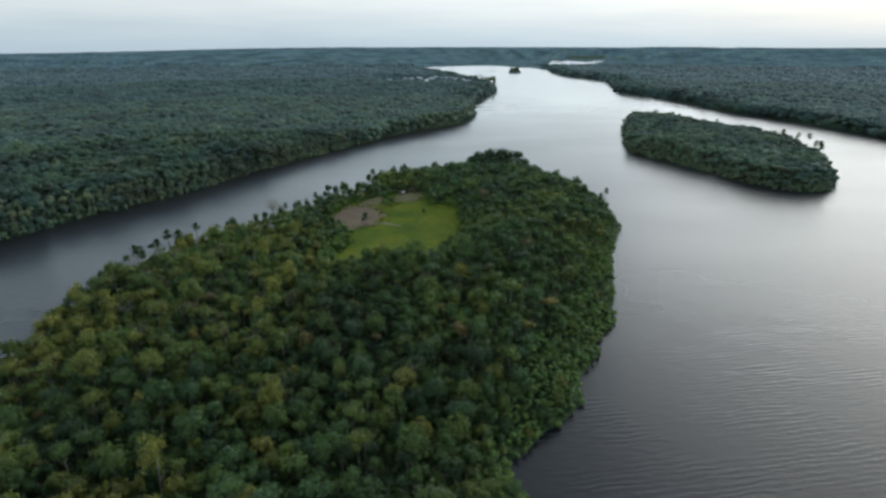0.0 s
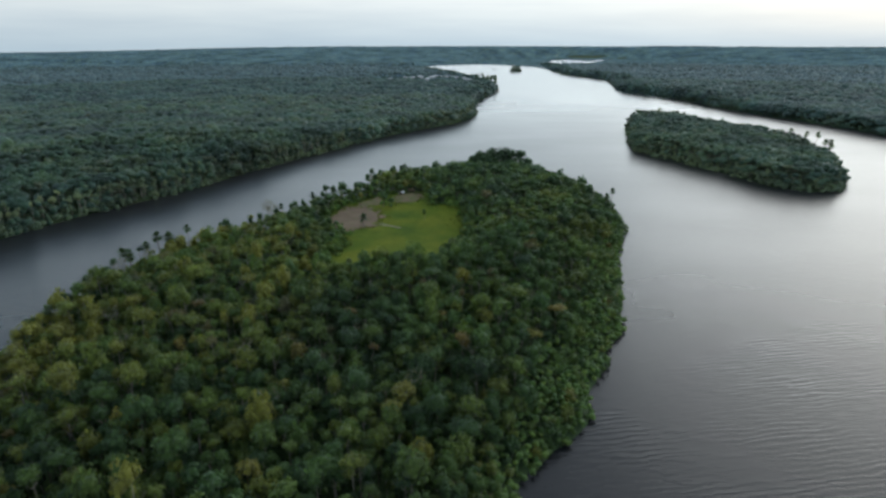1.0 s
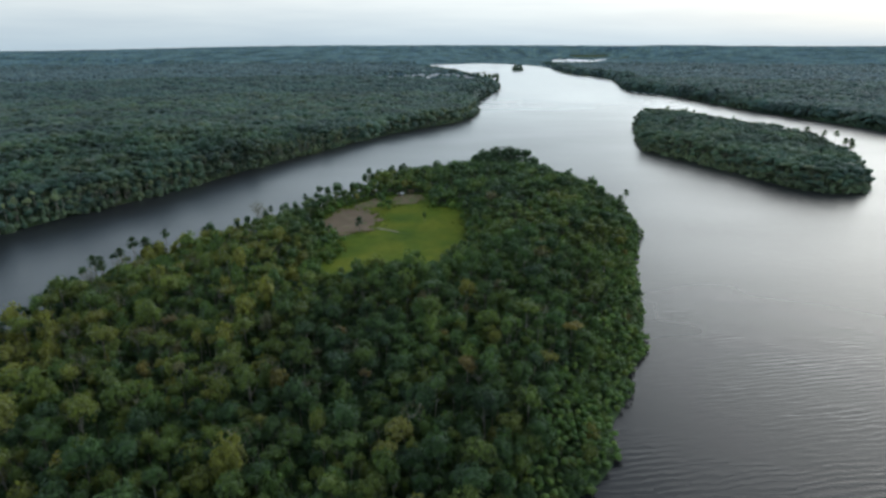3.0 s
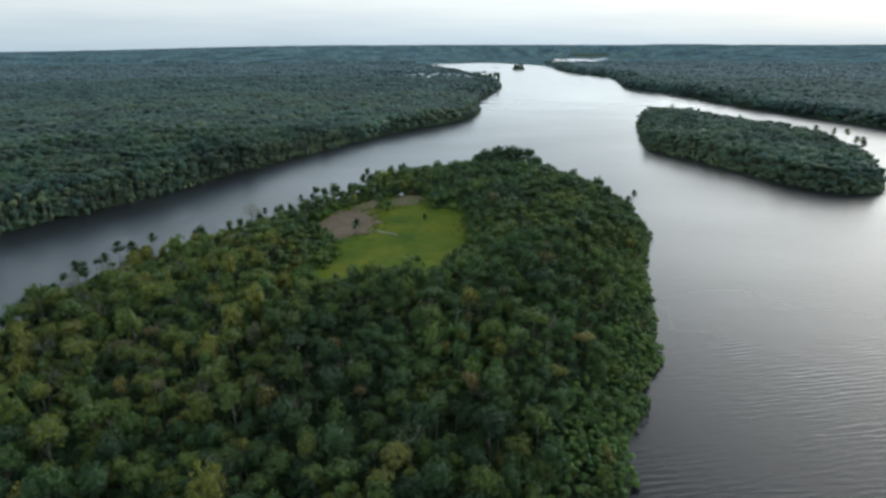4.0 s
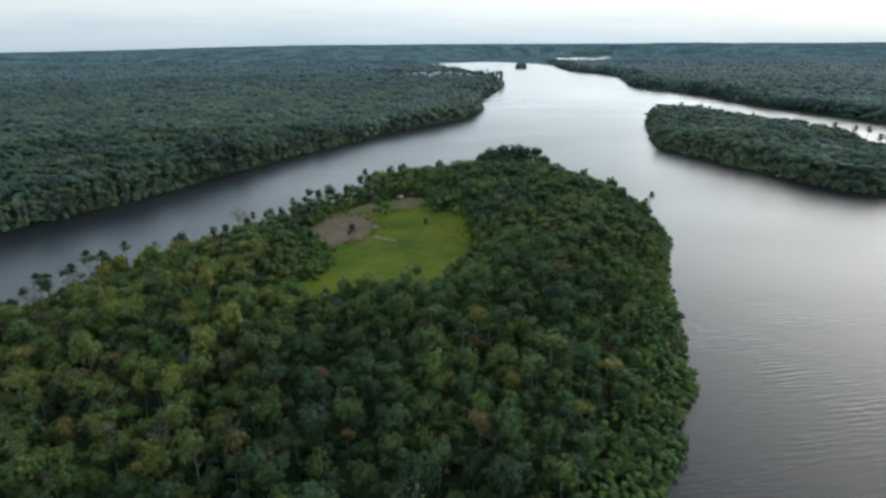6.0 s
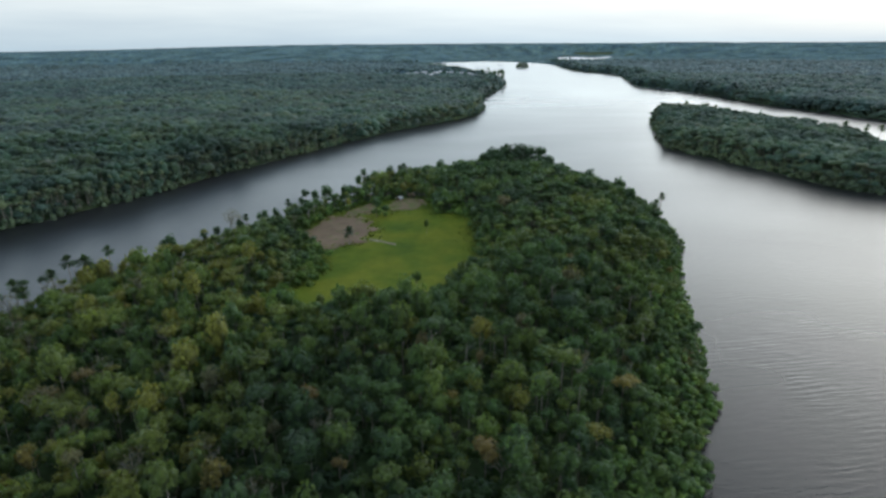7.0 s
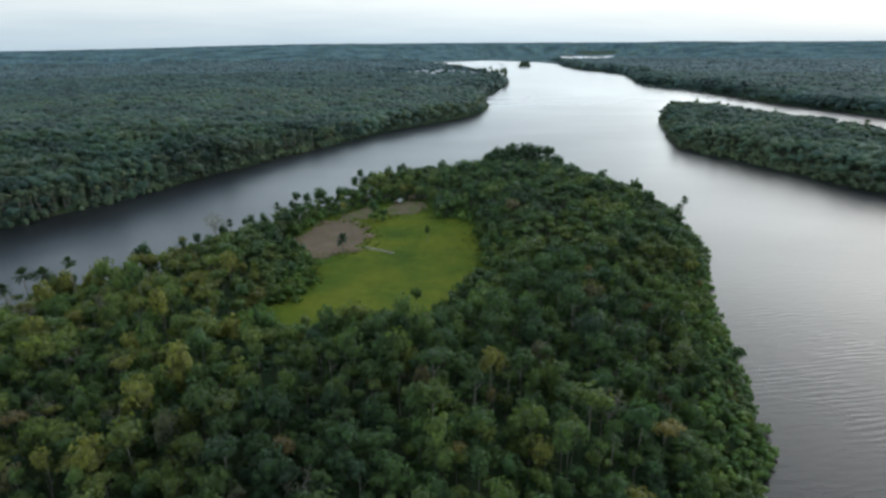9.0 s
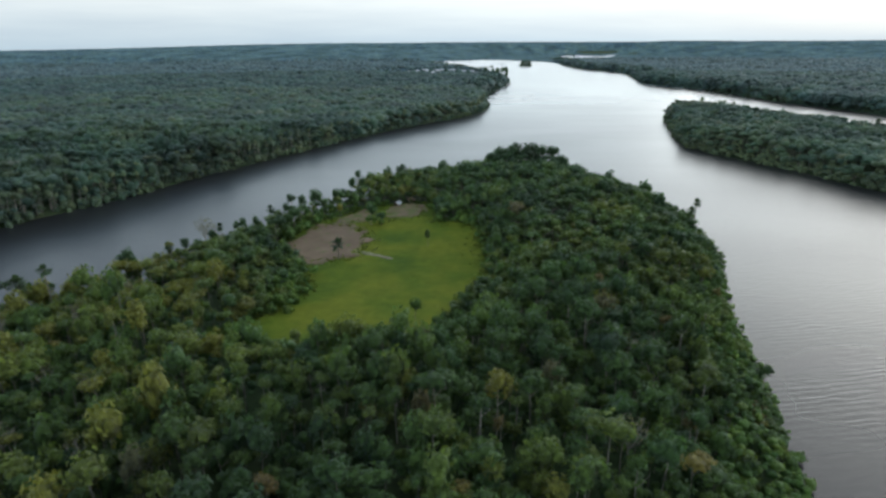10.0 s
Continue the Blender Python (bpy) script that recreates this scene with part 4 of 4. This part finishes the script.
def bare_tree(x, y, top, seed, label):
    """A leafless tree: pale limbs that fork into twigs."""
    rng = np.random.default_rng(seed)
    base = ground_at(x, y) - 0.3
    h = top - base
    tree = tagged(new("bare_tree"), label, "tree", "bare trees")
    tree.location = (x, y, base)
    part("trunk", tube([(0, 0, 0), (0.1, 0.05, h * 0.35), (0.0, 0.1, h * 0.62)], [0.28, 0.2, 0.13], 6), grey_wood, tree)
    for i in range(9):
        a, t = 2.4 * i + rng.uniform(-0.4, 0.4), rng.uniform(0.45, 0.62)
        out = np.array([math.cos(a), math.sin(a), 0]) * h * rng.uniform(0.16, 0.26)
        p = np.array([0, 0.05, h * t])
        q = p + out * 0.6 + (0, 0, h * rng.uniform(0.1, 0.2))
        e = p + out + (0, 0, h * rng.uniform(0.2, 0.36))
        limb = part("limb", tube([p, q, e], [0.13, 0.09, 0.045], 4), grey_wood, tree)
        twigs = []
        for j in range(12):
            b = q + (e - q) * rng.uniform(0.1, 1)
            d = unit(rng.normal(size=3) + (0, 0, 0.6)) * h * rng.uniform(0.05, 0.12)
            twigs.append(tube([b, b + d * 0.5 + rng.normal(size=3) * 0.1, b + d], [0.045, 0.03, 0.015], 3))
        part("twig_spray", join(twigs), grey_wood, limb, "fine grey leafless twig spray")["kind"] = "stuff"
    v, f = sprays(rng, np.zeros(3), 1.0, 90, 0.1)
    v = v * (h * 0.22, h * 0.22, h * 0.17) + (0, 0.05, h * 0.8)
    part("withered_foliage", (v, f), leaves, tree, "thin withered olive-grey foliage", tint=np.full(len(v), 0.99))["kind"] = "stuff"
    return tree


TALL = "tall round-headed palm rising over the forest edge"
SLIM = "slim dark-headed tree on a bare pale stem by the shore"
for i, (x, y, top, r) in enumerate([(-146, 288, 16.5, 2.3), (-149, 274, 15.5, 2.0), (-151, 268, 17.2, 2.4), (-152, 257, 16, 2.2), (-153, 248, 15, 2.4),
                                    (-154, 240, 15.5, 2.3), (-154, 231, 14.5, 2.5), (-153, 222, 15, 2.2), (-152, 213, 14, 2.4), (-151, 200, 14.5, 2.5)]):
    broad_tree(x, y, top, r, 680 + i, SLIM, 0.9, hue=0.03 + 0.06 * (i % 4))
for i, (x, y, top, size) in enumerate([(-129, 284, 24, 2.2), (-138, 284, 20, 3.0), (-143, 281, 21, 2.8), (-146, 276, 18, 2.6), (-151, 264, 18.5, 2.8),
                                       (-147, 262, 17, 2.6), (-150, 232, 17, 2.6), (-148, 205, 17, 2.6), (-144, 186, 17, 2.6),
                                       (-88, 377, 17, 2.3), (-101, 350, 17, 1.9), (98, 361, 20.5, 2.2), (104, 372, 21, 2.2)]):
    palm_tree(x, y, top, size, 500 + i, TALL)
for i, (x, y, top) in enumerate([(300, 855, 22), (314, 822, 21), (313, 796, 22), (360, 601, 24), (363, 589, 25), (351, 557, 23), (344, 536, 23), (347, 541, 25), (366, 640, 22)]):
    palm_tree(x, y, top, 3.4, 540 + i, "tall dark palm on the smaller island's shore")
ROUND = "dark round-crowned tree on the island's far shore"
for i, (x, y, top, r) in enumerate([(-83, 386, 16.4, 2.2), (-82, 390, 19.4, 2.5), (-78, 396, 17.4, 2.8), (-74, 406, 18.6, 4.2), (-66, 421, 14.5, 3.0), (-63, 425, 13.5, 2.6),
                                    (-57, 440, 20.6, 2.4), (-60, 433, 17.6, 2.8), (-55, 442, 16.4, 2.7), (-52, 448, 17.4, 2.5), (-48, 455, 14.5, 3.6), (-103, 346, 15.6, 1.8),
                                    (-97, 357, 15.6, 2.1), (-95, 360, 16.4, 2.2), (-92, 367, 15.6, 2.0), (-110, 336, 15.6, 2.2), (-114, 331, 15.4, 2.4), (-123, 318, 17.6, 3.9),
                                    (-143, 292, 15.4, 2.5), (-152, 252, 15, 2.3), (-153, 243, 13.4, 2.9), (-154, 235, 14, 2.4), (-153, 226, 13, 2.2), (-139, 296, 14, 2.8), (44, 505, 24.5, 6.5), (34, 500, 24, 5.5), (55, 502, 24.5, 6.0), (50, 512, 24, 6.0), (26, 502, 22.5, 5.0), (62, 504, 23, 5.5), (38, 510, 24, 5.5), (20, 500, 19, 3.5),
                                    (24, 496, 20, 5.0), (66, 494, 19, 5.0), (-44, 470, 16, 4.0), (-36, 474, 16.5, 4.2), (-10, 486, 17, 4.5)]):
    broad_tree(x, y, top, r, 560 + i, ROUND, 1.35 if r >= 5 else 1.6, hue=0.02 if r >= 5 else 0.02 + 0.05 * (i % 5))
broad_tree(-14.5, 270, 19.3, 2.1, 601, "small round-topped tree standing alone in the grass", 1.7, hue=0.5)
broad_tree(-14.5, 353, 13.4, 1.6, 602, "slender leafy tree at the grass field's back edge", 2.5, hue=0.55)
broad_tree(-43, 386, 16.6, 3.5, 604, "dense dark tree on the bare soil patch", 1.5, hue=0.2)
broad_tree(-38, 385, 11.6, 2.7, 605, "low dense tree beside the bare soil", 1.0, hue=0.15)
broad_tree(-59, 392, 14.0, 2.1, 606, "narrow dark tree beside the bare soil", 1.6)
broad_tree(-48, 436, 15.0, 3.0, 607, "pale green tree behind the bare soil yard", 1.0, hue=0.8)
palm_tree(-50, 340, 13.4, 3.0, 608, "single palm on the bare soil in the clearing", 0.0)
for i, (x, y, top) in enumerate([(-112, 359, 17), (-108, 354, 16), (-150, 258, 16), (-104, 262, 19), (-112, 268, 18), (-86, 190, 17), (-92, 214, 18), (-120, 226, 18),
                                 (-66, 179, 18), (-10, 160, 18), (30, 214, 20), (-118, 250, 18), (-98, 236, 18), (-84, 232, 19), (-74, 210, 18),
                                 (-60, 205, 19), (-52, 180, 18.5), (-38, 170, 18), (-100, 200, 18), (-110, 186, 17), (-125, 205, 17), (-80, 165, 17), (-50, 150, 18),
                                 (-30, 190, 19), (-70, 250, 20), (8, 180, 18), (40, 250, 19), (-135, 240, 17), (-142, 270, 16.5), (-130, 262, 17.5)]):
    bare_tree(x, y, top, 620 + i, "pale grey half-leafless tree among green crowns")


# ---------------------------------------------------------------- houses, landing stage, rocks
def box(bm, lo, hi, m=Matrix()):
    g = bmesh.ops.create_cube(bm, size=1.0)["verts"]
    for v in g:
        v.co = m @ Vector([lo[i] + (v.co[i] + 0.5) * (hi[i] - lo[i]) for i in range(3)])


def solid(name, bm, mat, parent, label=""):
    me = bpy.data.meshes.new(name)
    bmesh.ops.recalc_face_normals(bm, faces=bm.faces)
    bm.to_mesh(me)
    bm.free()
    me.materials.append(mat)
    ob = new(name, me)
    ob.parent = parent
    return tagged(ob, label) if label else ob


def house(x, y, turn, w, d, h, wall_mat, roof_mat, label, name="house"):
    """A gabled one-storey house with door, windows and overhanging roof."""
    hut = tagged(new(name), label, "house", "village houses")
    hut.matrix_world = pose(x, y, ground_at(x, y) + 0.2, 0, 0, turn)
    bm = bmesh.new()
    prof = [(-d / 2, -0.6), (d / 2, -0.6), (d / 2, h), (0, h + d * 0.28), (-d / 2, h)]
    ends = [[bm.verts.new((s * w / 2, b, c)) for b, c in prof] for s in (-1, 1)]
    bm.faces.new(ends[0])
    bm.faces.new(ends[1][::-1])
    for i in range(5):
        j = (i + 1) % 5
        bm.faces.new((ends[0][i], ends[1][i], ends[1][j], ends[0][j]))
    solid("wall", bm, wall_mat, hut)
    slope = math.atan2(d * 0.28, d / 2)
    for s in (-1, 1):
        bm = bmesh.new()
        long = d / 2 / math.cos(slope) + 0.7
        box(bm, (-w / 2 - 0.6, 0, 0), (w / 2 + 0.6, long, 0.14))
        bm.transform(Matrix.Translation((0, 0, h + d * 0.28 + 0.05)) @ (Matrix.Rotation(-slope, 4, "X") if s > 0 else Matrix.Rotation(math.pi, 4, "Z") @ Matrix.Rotation(-slope, 4, "X")))
        solid("roof", bm, roof_mat, hut)
    bm = bmesh.new()
    box(bm, (-0.5, -d / 2 - 0.05, 0), (0.5, -d / 2 + 0.05, 2.05))
    solid("door", bm, plank, hut)
    for s in (-0.3, 0.3):
        bm = bmesh.new()
        box(bm, (s * w - 0.6, -d / 2 - 0.05, 0.9), (s * w + 0.6, -d / 2 + 0.05, 2.0))
        solid("window", bm, dark_gap, hut)


WHITE = "white-walled house with a pale metal roof"
for x, y, turn, w, d, h in [(-180, 1850, 8, 16, 9, 4), (-132, 1900, -12, 15, 8, 4), (-110, 1880, 10, 12, 8, 4), (-87, 1898, 5, 18, 9, 5), (-72, 1760, 20, 14, 8, 4),
                            (-64, 1790, 65, 14, 8, 4), (-51, 1866, 30, 16, 8, 4.5), (-35, 1955, 4, 22, 9, 5), (-14, 1932, -6, 18, 9, 4.5), (8, 1926, 4, 20, 9, 4.5),
                            (28, 1880, -15, 16, 8, 4), (42, 1850, -25, 20, 9, 4.5), (60, 1800, -30, 18, 9, 4.5), (78, 1700, 5, 22, 9, 5)]:
    house(x, y, turn, w, d, h, white_wall, tin_roof, WHITE)
house(-34, 425, 70, 3.6, 2.4, 1.7, plank, tin_roof, "small plank hut with a pale metal roof", "hut")
house(-27, 431, 100, 3.0, 2.4, 1.7, plank, rust_roof, "small plank hut with a rusty roof", "hut")


def landing_stage(x, y, turn):
    stage = tagged(new("landing_stage"), "dark wooden landing stage floating off the headland", "jetty")
    stage.matrix_world = pose(x, y, 0, 0, 0, turn)
    bm = bmesh.new()
    for i in range(6):
        box(bm, (-5.5 + i * 1.85, -2.2, 0.35), (-3.75 + i * 1.85, 2.2, 0.55))
    solid("deck", bm, plank, stage)
    for a in (-5.0, 5.0):
        for b in (-1.9, 1.9):
            bm = bmesh.new()
            bmesh.ops.create_cone(bm, cap_ends=True, segments=8, radius1=0.16, radius2=0.13, depth=6.0, matrix=Matrix.Translation((a, b, 0.6)))
            solid("post", bm, plank, stage)
    bm = bmesh.new()
    box(bm, (-5.4, -2.3, 3.2), (2.0, 2.3, 3.35))
    solid("roof", bm, rust_roof, stage)
    bm = bmesh.new()
    box(bm, (-14, -0.7, 0.45), (-5.5, 0.7, 0.6))
    solid("gangway", bm, plank, stage)


landing_stage(117, 1442, 8)


def build_town_trees():
    rng = np.random.default_rng(191)
    x, y = rng.uniform(-225, 95, 520), rng.uniform(1610, 1990, 520)
    keep = depth_in(TOWN_LOOP, np.stack([x, y], 1)) > -4
    x, y = x[keep], y[keep]
    b = ground_of(x, y, shore_of(x, y))
    me = forest_mesh("garden_trees", MICRO_CROWNS, THIN_TRUNKS, x, y, b, b + rng.uniform(3.0, 8.0, len(x)), rng.uniform(2.5, 4.5, len(x)), hues(rng, x, y), hazy_inland_leaves)
    tagged(new("garden_trees", me), "low garden trees between the village houses", "trees", kind="stuff")


build_town_trees()
for i, (x, y, top, r) in enumerate([(114, 1470, 29, 5.0), (116, 1500, 33, 5.5), (117, 1540, 36, 6), (113, 1580, 35, 6.5), (104, 1620, 32, 6.5), (96, 1655, 29, 6), (84, 1770, 28, 6), (70, 1830, 26, 6)]):
    broad_tree(x, y, top, r, 640 + i, "tall dark tree at the tip of the headland", 1.9, hue=0.01)
palm_tree(92, 1745, 29, 4.0, 651, "tall palm beside the village houses")
palm_tree(98, 1738, 31, 4.0, 652, "tall palm beside the village houses")


def boulder(x, y, size, seed):
    bm = bmesh.new()
    bmesh.ops.create_icosphere(bm, subdivisions=2, radius=1.0)
    for v in bm.verts:
        v.co *= 0.8 + 0.5 * noise.noise(v.co * 1.4 + Vector((seed, 0, 0)))
        v.co = Vector((v.co.x * size, v.co.y * size * 0.8, v.co.z * size * 0.45))
    me = bpy.data.meshes.new("boulder")
    bm.to_mesh(me)
    bm.free()
    me.materials.append(rock)
    ob = new("boulder", me)
    ob.location = (x, y, 0.1)
    tagged(ob, "dark wet boulder standing in the river", "rock", "river boulders")


for i, (x, y, size) in enumerate([(203, 2766, 7), (210, 2768, 5), (260, 2572, 5), (308, 2575, 5), (452, 1560, 6), (440, 1590, 5), (424, 1500, 4)]):
    boulder(x, y, size, i * 3.1)
foam = plain("foam", (0.66, 0.67, 0.69), 0.6, 0.1, 0.02)
lo = LAKE_LOOP.min(0)
gx, gy = np.arange(lo[0], LAKE_LOOP[:, 0].max(), 14.0), np.arange(lo[1], LAKE_LOOP[:, 1].max(), 14.0)
Y, X = np.meshgrid(gy, gx, indexing="ij")
inside = depth_in(LAKE_LOOP, np.stack([X.ravel(), Y.ravel()], 1)) - 60 + (fractal(X.ravel() / 60, Y.ravel() / 200, 77, 3) - 0.5) * 420
f = sheet(len(gy), len(gx))
f = f[(inside[f] > 0).all(1)]
used, back = np.unique(f.ravel(), return_inverse=True)
v = np.stack([X.ravel(), Y.ravel(), 0.12 + 0.25 * hash2(X.ravel(), Y.ravel(), 5)], 1)[used]
tagged(new("rapids", link_mesh("rapids", v, back.reshape(-1, 4), [foam], smooth=True)), "white foaming rapids in the far river", "rapids", kind="stuff")
